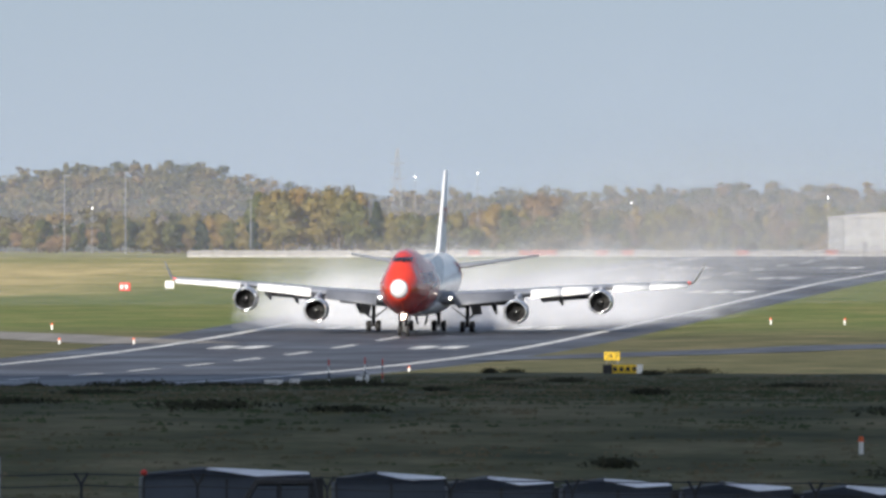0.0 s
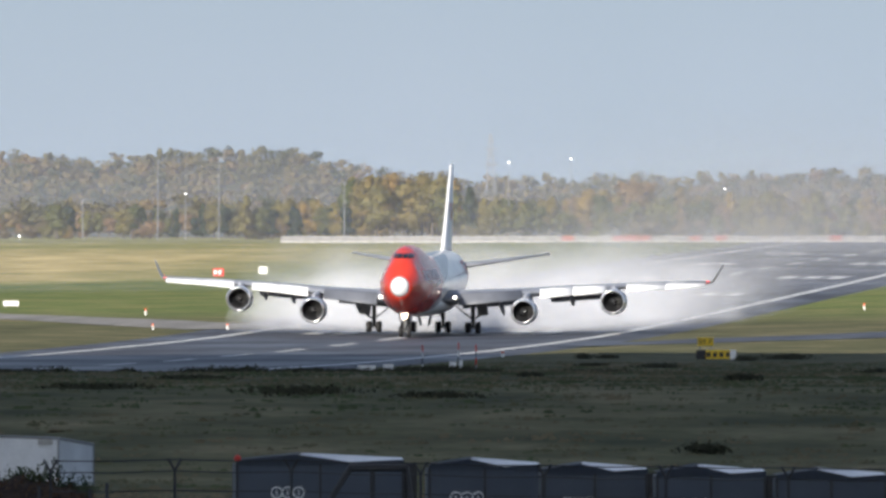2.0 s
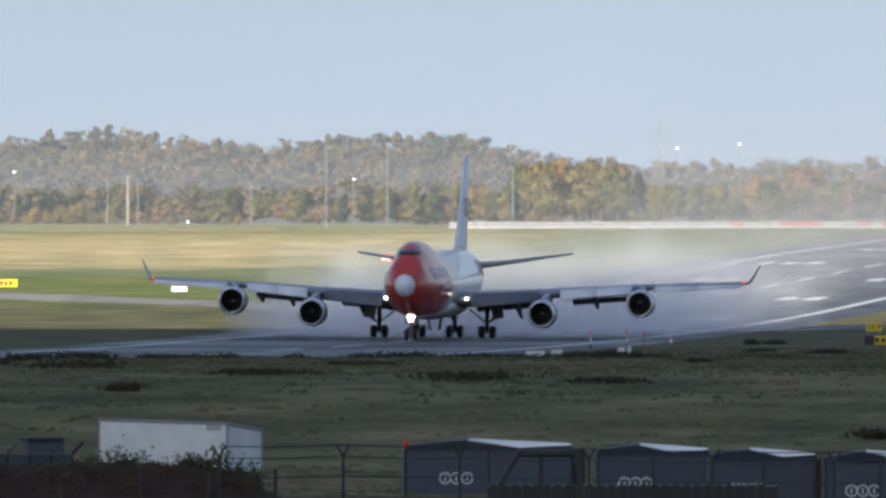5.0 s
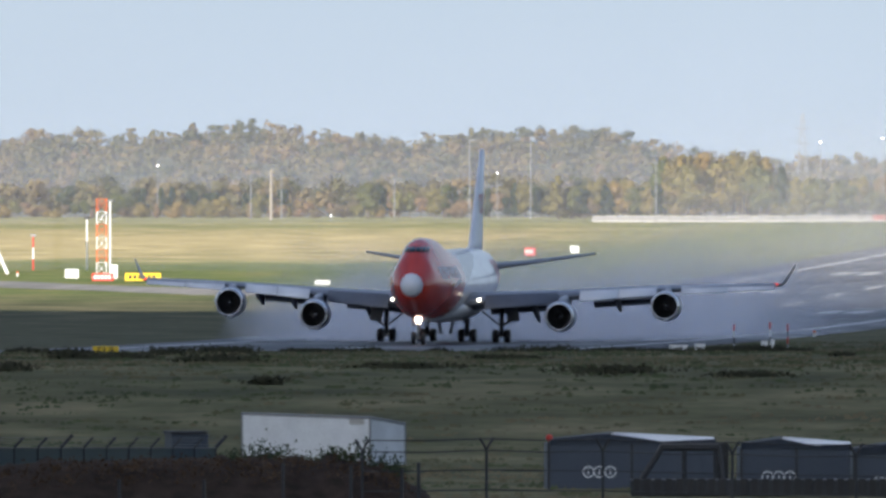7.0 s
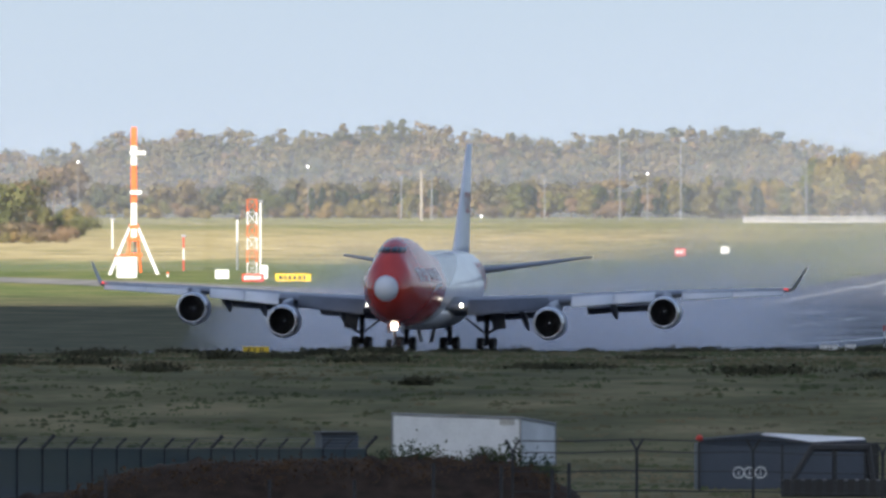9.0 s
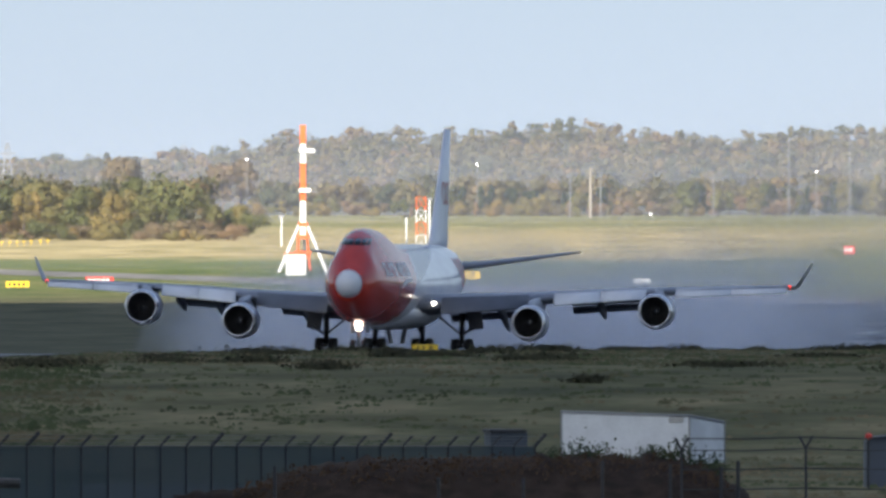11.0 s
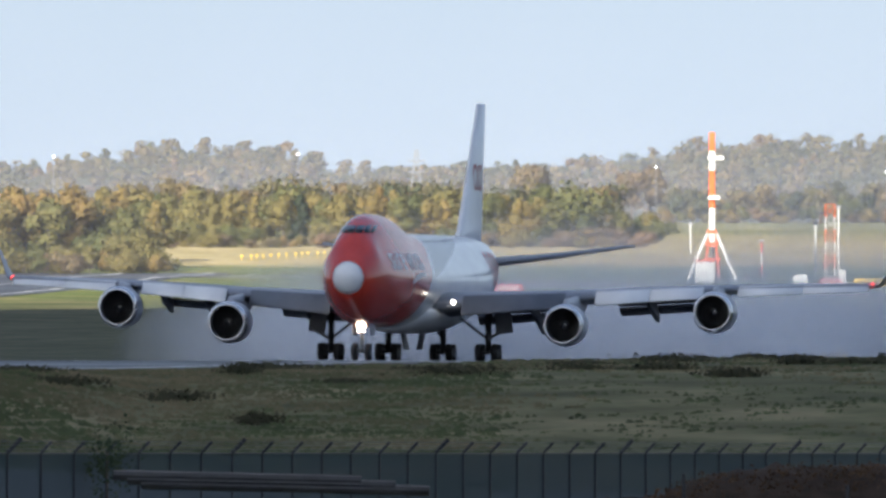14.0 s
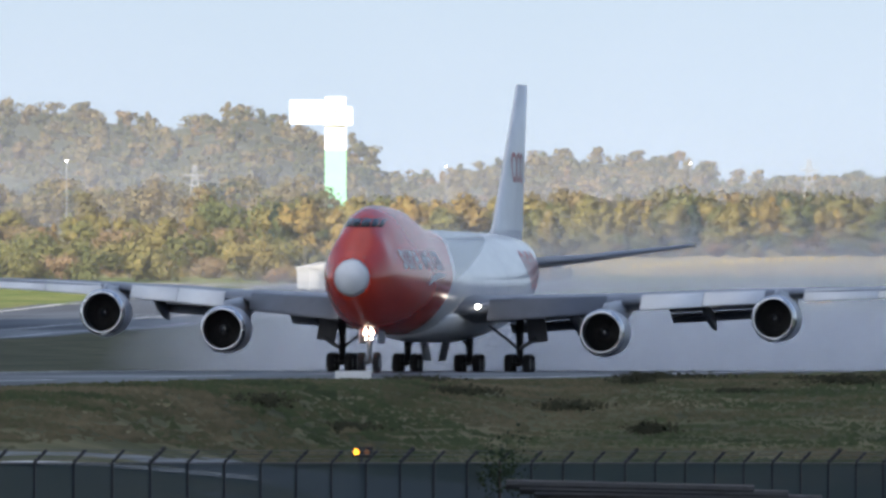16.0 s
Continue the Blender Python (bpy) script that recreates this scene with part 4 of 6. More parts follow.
def build_woods():
    hb, ht = np.array(HILLS, float).T
    vs, fs, base = [], [], 0
    pts, sizes, outs = [], [], []
    for row, d in enumerate((3900, 4000, 4110, 4230, 4360, 4500, 4640, 4780)):
        k = (0.30, 0.42, 0.54, 0.65, 0.75, 0.84, 0.92, 1.0)[row]
        b = -3750.0
        while b < 1050:
            h = float(RNG.uniform(4.5, 8.5))
            top = EYE + float(np.interp(b, hb, ht)) * k * STEP * d + float(RNG.uniform(-1.2, 1.0))
            x, y = d * math.sin(b * STEP), d * math.cos(b * STEP)
            kind = "tall" if RNG.uniform() < 0.15 else "round"
            p, w = crown_points(kind, 260, h, h * float(RNG.uniform(0.85, 1.2)))
            outs.append(w)
            p += np.array([x, y + float(RNG.uniform(-45, 45)), top - h])
            pts.append(p)
            sizes.append(RNG.uniform(0.22, 0.55, len(p)))
            b += float(RNG.uniform(15, 27))
    # the nearer edge of the woods, behind the first trees
    for b0, b1, d0, d1, count, low, high in ((-1620, -820, 3520, 3640, 60, 4.5, 7.5), (-2560, -1700, 3060, 3160, 46, 7.0, 9.6), (-3640, -2900, 3200, 3450, 70, 6.0, 10.0), (-820, 860, 3600, 3700, 80, 5.0, 8.5)):
        for i in range(count):
            q = polar(b0 + (b1 - b0) * (i + float(RNG.uniform(0, 1))) / count, float(RNG.uniform(d0, d1)))
            h = float(RNG.uniform(low, high))
            p, w = crown_points("round", 500, h, h * float(RNG.uniform(0.8, 1.1)))
            pts.append(p + np.array([q.x, q.y, q.z]))
            outs.append(w)
            sizes.append(RNG.uniform(0.2, 0.45, len(p)))
    ways = np.concatenate(outs)
    v, f = clumps(np.concatenate(pts), np.concatenate(sizes), ways)
    me = leaf_mesh("distant_woods", v, f, WOODS, ways)
    tagged(new("distant_woods", me), "mixed autumn woodland covering the distant hills", "woodland", kind="stuff")
    # the slope under the woods
    ds = [3750, 3900, 4110, 4360, 4640, 4780, 4950, 5300]
    ks = [0, 0.30, 0.54, 0.75, 0.92, 1.0, 0.9, 0.8]
    bs = list(np.linspace(-9000, -3900, 8)) + list(np.linspace(-3800, 1100, 80)) + list(np.linspace(1300, 9000, 8))
    verts = []
    for d, k in zip(ds, ks):
        for b in bs:
            top = EYE + float(np.interp(b, hb, ht)) * k * STEP * d - (3.6 if k else 0)
            x, y = d * math.sin(b * STEP), d * math.cos(b * STEP)
            z = max(top, 9.0) if k else ground(*runway_frame(x, y)) - 0.6
            verts.append((x, y, z))
    n = len(bs)
    faces = [(i * n + j, i * n + j + 1, (i + 1) * n + j + 1, (i + 1) * n + j) for i in range(len(ds) - 1) for j in range(n - 1)]
    me = bpy.data.meshes.new("hillside")
    me.from_pydata(verts, [], faces)
    me.materials.append(material("hillside_undergrowth", (0.10, 0.10, 0.06), 0.95, vary=0.4, scale=14, spec=0.1))
    me.polygons.foreach_set("use_smooth", [True] * len(faces))
    tagged(new("hillside", me), "low hills under autumn woods", kind="structure")


build_woods()


# ---- grass tussocks over the near field ----
def tuft_material():
    m = bpy.data.materials.new("grass_tufts")
    m.use_nodes = True
    t, b = m.node_tree, m.node_tree.nodes["Principled BSDF"]
    co = t.nodes.new("ShaderNodeTexCoord").outputs["Object"]
    isl = t.nodes.new("ShaderNodeNewGeometry").outputs["Random Per Island"]
    wide = noise_node(t, co, 0.035, 4)
    mid = noise_node(t, co, 0.16, 3)
    k = math_node(t, "ADD", math_node(t, "MULTIPLY_ADD", wide, 1.1, math_node(t, "MULTIPLY", mid, 0.7)), math_node(t, "MULTIPLY_ADD", isl, 0.12, -0.46))
    col = ramp_node(t, k, [(0.25, (0.066, 0.081, 0.044)), (0.42, (0.088, 0.112, 0.055)), (0.52, (0.125, 0.118, 0.068)), (0.66, (0.179, 0.148, 0.092)), (0.9, (0.251, 0.207, 0.130))])
    t.links.new(col, b.inputs["Base Color"])
    b.inputs["Roughness"].default_value, b.inputs["Specular IOR Level"].default_value = 0.9, 0.1
    return m


def build_tufts():
    vs, fs = [], []

    def blades(p, h, w, n):
        for _ in range(n):
            a, lean = RNG.uniform(0.15, 2.99), RNG.uniform(-0.6, 0.6)
            ox, oy = RNG.normal(0, w * 0.35), RNG.normal(0, w * 0.35)
            dx, dy = math.cos(a), math.sin(a)
            k = len(vs)
            hh = h * RNG.uniform(0.6, 1.15)
            vs.extend([(p.x + ox - dy * w * 0.27, p.y + oy + dx * w * 0.27, p.z - 0.1), (p.x + ox + dy * w * 0.27, p.y + oy - dx * w * 0.27, p.z - 0.1), (p.x + ox + dx * lean * hh, p.y + oy + dy * lean * hh, p.z + hh)])
            fs.append((k, k + 1, k + 2))
    for i in range(42000):
        b, d = RNG.uniform(-3600, 850), 620 + 1330 * RNG.uniform() ** 0.8
        if i >= 26000:
            b, d = RNG.uniform(-3600, -1900), RNG.uniform(800, 1130)
        s, n = runway_frame(d * math.sin(b * STEP), d * math.cos(b * STEP))
        if n < 33 or (b < -2450 and d < 838 + 0.105 * (b + 3485)):
            continue
        blades(polar(b, d), RNG.uniform(0.06, 0.18), RNG.uniform(0.6, 1.6), 5)
    me = bpy.data.meshes.new("grass")
    me.from_pydata(vs, [], fs)
    me.materials.append(tuft_material())
    me.polygons.foreach_set("use_smooth", [True] * len(fs))
    me.normals_split_custom_set_from_vertices([(0.0, -0.3, 0.954)] * len(vs))
    tagged(new("grass", me), "rough tussocky autumn grass beside the runway", "grass", kind="stuff")
    # dark weeds and low shrubs in the grass
    pts, sizes = [], []
    for i in range(120):
        verge = i % 2
        b, d = RNG.uniform(-3600, 850), RNG.uniform(940, 1850)
        s, n = runway_frame(d * math.sin(b * STEP), d * math.cos(b * STEP))
        if verge:
            s, n = RNG.uniform(350, 1500), RNG.uniform(36, 60)
            p = place(s, n)
        elif n < 36:
            continue
        else:
            p = polar(b, d)
        w, h = RNG.uniform(0.7, 2.6), RNG.uniform(0.12, 0.42)
        m = int(200 + 160 * w)
        q = RNG.normal(size=(m, 3)) * np.array([w * 0.5, w * 0.8, h * 0.4]) + np.array([p.x, p.y, p.z + h * 0.4])
        pts.append(q)
        sizes.append(RNG.uniform(0.07, 0.17, m))
    ways = np.tile([(0.0, -0.4, 0.917)], (sum(len(q) for q in pts), 1))
    v, f = clumps(np.concatenate(pts), np.concatenate(sizes), ways)
    me = leaf_mesh("weeds", v, f, leaf_material("dark_weeds", [(0.0, (0.052, 0.056, 0.034)), (1.0, (0.088, 0.080, 0.050))], 0.5), ways)
    tagged(new("weeds", me), "dark clumps of weeds in the rough grass", "weeds", kind="stuff")


build_tufts()


# ---- things on the airfield ----
def facing(at, turn=0.0):
    """The turn, in degrees, that sets a thing's broad side towards the viewer."""
    return -math.degrees(math.atan2(at.x, at.y)) + turn


def bar_text(parent, x0, x1, z, h, mat, y=-0.012, n=4):
    """Unreadable writing as plain bars."""
    w = (x1 - x0) / n
    for i in range(n):
        bm = bmesh.new()
        box(bm, x0 + i * w, x0 + i * w + w * 0.62, y, y + 0.01, z - h / 2, z + h / 2)
        part("writing_bar", bm, mat, parent)


def sign_board(name, at, w, h, foot, mat, label, writing=None, depth=0.25, n=4, words=""):
    ob = thing(name, at, label, "sign", turn=facing(at))
    bm = bmesh.new()
    box(bm, -w / 2, w / 2, 0, depth, foot, foot + h, 0.03)
    board = part("board", bm, mat, ob)
    for x in (-w * 0.35, w * 0.35):
        bm = bmesh.new()
        rod(bm, (x, depth / 2, -0.2), (x, depth / 2, foot + 0.05), 0.05)
        part("leg", bm, STEEL, ob)
    if words:
        cu = bpy.data.curves.new("words", "FONT")
        cu.fill_mode = "FRONT"
        cu.body, cu.size, cu.align_x, cu.align_y = words, h * 1.0, "CENTER", "CENTER"
        tmp = new("words", cu)
        me = tmp.evaluated_get(bpy.context.evaluated_depsgraph_get()).to_mesh()
        bm = bmesh.new()
        bm.from_mesh(me)
        bpy.data.objects.remove(tmp)
        bmesh.ops.transform(bm, matrix=pose(0, -0.01, foot + h / 2, 90, 0, 0), verts=bm.verts[:])
        part("words", bm, writing or BLACK, board, "black lettering")
    elif writing:
        bar_text(board, -w * 0.4, w * 0.4, foot + h / 2, h * 0.5, writing, n=n)
    return ob


def distance_things():
    # taxiway signs beside the verge
    at = polar(299, 2010)
    sign_board("taxiway_sign", at, 1.55, 0.8, 1.2, YELLOW, "yellow taxiway sign with black characters on posts", BLACK, words="S4 P")
    ob = sign_board("taxiway_sign", polar(318, 2000), 3.85, 0.85, 0.05, YELLOW, "long yellow and black taxiway direction sign", BLACK, n=5)
    for x0, x1, mat in ((-1.93, -1.0, BLACK), (1.35, 1.93, WHITE)):
        bm = bmesh.new()
        box(bm, x0, x1, -0.03, 0.26, 0.04, 0.91, 0.02)
        part("end_panel", bm, mat, ob, "end panel of another colour")
    at = polar(-1314, 1585)
    sign_board("taxiway_sign", at, 2.0, 0.72, 0.12, YELLOW, "yellow taxiway sign with black characters in the grass", BLACK, words="S3 B")
    sign_board("marker_block", polar(-2860, 1085), 1.9, 0.66, 0.05, WHITE, "plain white marker board beside the runway")
    # red and white snow poles with a white cabinet
    for b, h in ((-202, 2.25), (-138, 2.45), (-107, 2.3)):
        at = polar(b, 1800)
        ob = thing("marker_pole", at, "thin red and white striped marker pole", "marker pole", "marker poles by the verge")
        for k in range(4):
            bm = bmesh.new()
            rod(bm, (0, 0, h * k / 4 - (0.2 if k == 0 else 0)), (0, 0, h * (k + 1) / 4), 0.06)
            part("pole_band", bm, (WHITE, DARKSTEEL, WHITE, RED)[k] if b != -107 else (STEEL, RED, STEEL, RED)[k], ob)
    for b, w, h in ((-148, 0.55, 0.85), (-134, 0.3, 1.0), (-300, 1.6, 0.5), (-262, 0.9, 0.6)):
        at = polar(b, 1795)
        ob = thing("cabinet", at, "small white equipment cabinet in the grass", "cabinet", turn=facing(at, 8))
        bm = bmesh.new()
        box(bm, -w / 2, w / 2, -0.2, 0.2, 0, h, 0.03)
        part("cabinet_body", bm, WHITE, ob)
        bm = bmesh.new()
        box(bm, -w / 2 - 0.03, w / 2 + 0.03, -0.23, 0.23, h, h + 0.05, 0.01)
        part("cabinet_lid", bm, STEEL, ob)
    # small posts and edge lights
    for b, d, h in ((740, 985, 0.85), (580, 2460, 0.8), (711, 2460, 0.8), (-692, 2440, 0.8), (-679, 2330, 0.7), (-547, 2330, 0.7), (-1470, 2590, 0.6), (-2989, 1980, 1.1), (-2929, 1980, 1.1), (-60, 2050, 0.5)):
        at = polar(b, d)
        ob = thing("edge_light", at, "small white and orange airfield edge light", "edge light", "airfield edge lights")
        bm = bmesh.new()
        rod(bm, (0, 0, -0.1), (0, 0, h * 0.7), 0.11)
        part("stem", bm, WHITE, ob)
        bm = bmesh.new()
        rod(bm, (0, 0, h * 0.7), (0, 0, h), 0.16, 0.10)
        part("lamp", bm, ORANGE, ob)
    # far boards on the field
    for name, b, d, w, h, mat, label, n in (("red_sign", -563, 2760, 1.5, 1.1, RED, "red mandatory sign on the grass", 2), ("white_board", -484, 2780, 1.2, 1.0, WHITE, "white board on the grass", 0),
                                             ("red_sign", -1319, 2540, 2.7, 0.95, RED, "red mandatory instruction sign with white marks", 5), ("yellow_sign", -1248, 2540, 4.4, 0.95, YELLOW, "long yellow taxiway sign", 6),
                                             ("white_board", -1374, 2560, 1.7, 1.1, WHITE, "white board on the grass", 0), ("white_board", -1300, 2560, 1.0, 1.7, WHITE, "upright white board on the grass", 0),
                                             ("white_board", -930, 2500, 1.9, 0.6, WHITE, "low white board beside the taxiway", 0), ("red_sign", -1890, 2500, 3.4, 0.95, RED, "long red mandatory sign on the grass", 5),
                                             ("red_sign", -2160, 2500, 1.6, 0.9, RED, "red mandatory sign on the grass", 3), ("yellow_sign", -2035, 2480, 2.8, 0.7, YELLOW, "yellow and black taxiway sign", 4), ("yellow_sign", -2813, 2350, 1.6, 0.8, YELLOW, "yellow taxiway sign beside the pavement", 3)):
        sign_board(name, polar(b, d), w, h, 0.15, mat, label, None if n == 0 else (WHITE if mat is RED else BLACK), n=max(n, 1))


def banded_mast(at, height, r, bands, label, name="antenna_mast"):
    ob = thing(name, at, label, "mast", turn=facing(at))
    for k in range(bands):
        z0, z1 = height * k / bands, height * (k + 1) / bands
        bm = bmesh.new()
        for x, y in ((-r, -r), (r, -r), (r, r), (-r, r)):
            rod(bm, (x, y, z0), (x, y, z1), 0.07, None, 6)
        steps = max(1, int((z1 - z0) / (2 * r) + 0.5))
        for i in range(steps):
            a, b = z0 + (z1 - z0) * i / steps, z0 + (z1 - z0) * (i + 1) / steps
            for (x, y), (u, v) in (((-r, -r), (r, -r)), ((r, -r), (r, r)), ((r, r), (-r, r)), ((-r, r), (-r, -r))):
                rod(bm, (x, y, a), (u, v, b), 0.035, None, 5)
                rod(bm, (x, y, b), (u, v, b), 0.035, None, 5)
        part("mast_section", bm, (ORANGE, WHITE)[(k + 1) % 2] if bands % 2 else (WHITE, ORANGE)[k % 2], ob)
    return ob


def masts():
    at = polar(-1530, 2610)
    H = 18.6
    ob = thing("glide_path_mast", at, "tall orange and white banded antenna mast on a tripod base", "mast", turn=facing(at))
    for k in range(6):
        z0, z1 = 4.2 + (H - 4.2) * k / 6, 4.2 + (H - 4.2) * (k + 1) / 6
        bm = bmesh.new()
        box(bm, -0.36, 0.36, -0.36, 0.36, z0, z1, 0.05)
        part("mast_section", bm, (WHITE, WHITE, ORANGE, ORANGE, WHITE, ORANGE)[k], ob)
    for z in (10.1, 15.1):
        bm = bmesh.new()
        box(bm, -0.5, 1.5 if z > 12 else 1.0, -0.8, -0.4, z, z + 0.5, 0.05)
        part("antenna", bm, WHITE, ob, "white aerial bracket")
    for x, y in ((-3.1, -1.2), (3.1, -1.2), (0.3, 2.5)):
        bm = bmesh.new()
        rod(bm, (x, y, -0.2), (x * 0.12, y * 0.12, 6.3), 0.22, 0.16)
        part("mast_leg", bm, WHITE, ob, "white raking leg")
    bm = bmesh.new()
    for x in (-0.9, 0.9):
        rod(bm, (x, -0.3, 0.2), (x * 0.4, -0.2, 6.2), 0.14)
    for z in (2.2, 4.2, 5.8):
        box(bm, -1.3 + 0.12 * z, 1.3 - 0.12 * z, -0.5, 0.1, z, z + 0.5)
    part("mast_foot", bm, ORANGE, ob, "orange lattice foot")
    ob = thing("equipment_shelter", polar(-1543, 2585), "white and orange equipment shelter under the mast", "shelter", turn=facing(at, 6))
    bm = bmesh.new()
    box(bm, -1.2, 1.2, -1, 1, -0.1, 2.6, 0.05)
    part("shelter_wall", bm, WHITE, ob)
    bm = bmesh.new()
    box(bm, -1.35, 1.35, -1.15, 1.15, 2.6, 2.8, 0.05)
    part("shelter_roof", bm, ORANGE, ob)
    banded_mast(polar(-1321, 2600), 9.6, 0.6, 6, "red and white lattice antenna mast")
    at = polar(-1306, 2600)
    for b, d, h, label in ((-1306, 2600, 9.2, "slim white pole beside the lattice mast"), (-1347, 2640, 6.5, "slim white weather pole"), (-1568, 2850, 4.0, "slim grey pole in the field"), (-1442, 2640, 4.3, "red and white banded pole")):
        ob = thing("pole", polar(b, d), label, "pole")
        for k in range(3):
            bm = bmesh.new()
            rod(bm, (0, 0, h * k / 3), (0, 0, h * (k + 1) / 3), 0.11)
            part("pole_band", bm, RED if (b == -1442 and k != 1) else WHITE, ob)
        bm = bmesh.new()
        box(bm, -0.35, 0.35, -0.1, 0.1, h, h + 0.3, 0.04)
        part("pole_head", bm, STEEL if b != -1347 else DARKSTEEL, ob)
    # tall street lamps and posts in front of the woods
    BULB = glow("lamp_head", (1.0, 0.97, 0.90), 3.0)
    for b, top, d, arm in ((-670, 129, 3270, 1), (-562, 135, 3300, 1), (-340, 90, 3300, 0), (-1057, 66, 3330, 0), (-1003, 62, 3330, 0), (-803, 60, 3330, 0)):
        at = polar(b, d)
        h = EYE + top * STEP * d - at.z
        ob = thing("street_lamp", at, "tall thin grey lamp post before the trees", "street lamp", "lamp posts beside the field")
        bm = bmesh.new()
        rod(bm, (0, 0, -0.3), (0, 0, h), 0.09, 0.06)
        part("post", bm, STEEL, ob)
        bm = bmesh.new()
        box(bm, -0.2, 0.9 if arm else 0.3, -0.15, 0.15, h, h + 0.18, 0.05)
        part("lamp_head", bm, STEEL, ob)
    ob = thing("utility_pole", polar(-1021, 3300), "thick wooden utility pole", "utility pole")
    bm = bmesh.new()
    rod(bm, (0, 0, -0.3), (0, 0, 8.0), 0.28, 0.2)
    part("pole_shaft", bm, material("weathered_wood", (0.26, 0.23, 0.19), 0.85, vary=0.25), ob)
    for b, top, d in ((-621, 70, 3310), (-49, 125, 3420), (61, 132, 3420), (333, 79, 3420), (681, 89, 3420), (-1222, 83, 3420), (-915, -5, 3250), (-2263, 114, 3240), (-1629, 91, 3400), (-3367, 119, 3200), (-2695, 109, 3300), (-1700, 55, 3300)):
        at = polar(b, d)
        h = EYE + top * STEP * d - at.z
        ob = thing("light_mast", at, "slim mast with a bright white light on top", "light mast", "lit masts among the trees")
        bm = bmesh.new()
        rod(bm, (0, 0, -0.3), (0, 0, h), 0.07, 0.05, 6)
        part("post", bm, STEEL, ob)
        bm = bmesh.new()
        bmesh.ops.create_uvsphere(bm, u_segments=10, v_segments=6, radius=0.15, matrix=pose(0, 0, h + 0.2))
        part("lamp", bm, BULB, ob, "glowing white lamp")
    # lattice pylons on the skyline
    for b, top, d in ((-81, 179, 4450), (-2053, 124, 3600), (-3140, 114, 3500)):
        x = Vector((d * math.sin(b * STEP), d * math.cos(b * STEP), 10.5))
        h = EYE + top * STEP * d - x.z
        ob = thing("pylon", x, "grey lattice power pylon on the skyline", "pylon", turn=facing(x))
        bm = bmesh.new()
        for sx in (-1, 1):
            for sy in (-1, 1):
                rod(bm, (sx * 1.6, sy * 1.6, 0), (sx * 0.25, sy * 0.25, h), 0.14, 0.08, 5)
        for i in range(8):
            a, c = h * i / 8, h * (i + 1) / 8
            wa, wc = 1.6 - 1.35 * i / 8, 1.6 - 1.35 * (i + 1) / 8
            rod(bm, (-wa, -wa, a), (wc, -wc, c), 0.07, None, 4)
            rod(bm, (wa, -wa, a), (-wc, -wc, c), 0.07, None, 4)
        part("lattice", bm, STEEL, ob)
        for k in (0.72, 0.86):
            bm = bmesh.new()
            rod(bm, (-1.6, 0, h * k), (1.6, 0, h * k), 0.12, None, 5)
            part("crossarm", bm, STEEL, ob)
    # yellow approach lights in a row
    for i in range(30):
        b = -2360 + 13 * i + float(RNG.uniform(-3, 3))
        at = polar(b, 2780 + 3.2 * i)
        ob = thing("approach_light", at, "low yellow approach light on a short stand", "approach light", "approach lights in a row")
        bm = bmesh.new()
        rod(bm, (0, 0, -0.2), (0, 0, 0.6), 0.04, None, 5)
        part("stand", bm, YELLOW, ob)
        bm = bmesh.new()
        box(bm, -0.2, 0.2, -0.12, 0.12, 0.6, 0.82, 0.05)
        part("lamp", bm, YELLOW, ob)


def barrier_row():
    """Red and white road barriers along the far end of the field."""
    b = -442.0
    while b < 800:
        at = polar(b, 3240)
        red = RNG.uniform() < 0.28 and b > 20
        ob = thing("road_barrier", at, "weathered red plastic road barrier" if red else "weathered white plastic road barrier", "barrier", "road barriers in a row", facing(at))
        bm = bmesh.new()
        h = 0.95 + 0.12 * float(RNG.uniform())
        solid(bm, [(-0.98, 0), (0.98, 0), (0.98, h), (-0.98, h)], 0.25)
        bmesh.ops.bevel(bm, geom=bm.edges[:], offset=0.05, segments=1, affect="EDGES")
        part("barrier_body", bm, BARRIER_RED if red else BARRIER, ob)
        bm = bmesh.new()
        box(bm, -0.99, 0.99, -0.15, 0.4, -0.1, 0.22, 0.03)
        part("barrier_foot", bm, CONCRETE, ob)
        b += 22.6


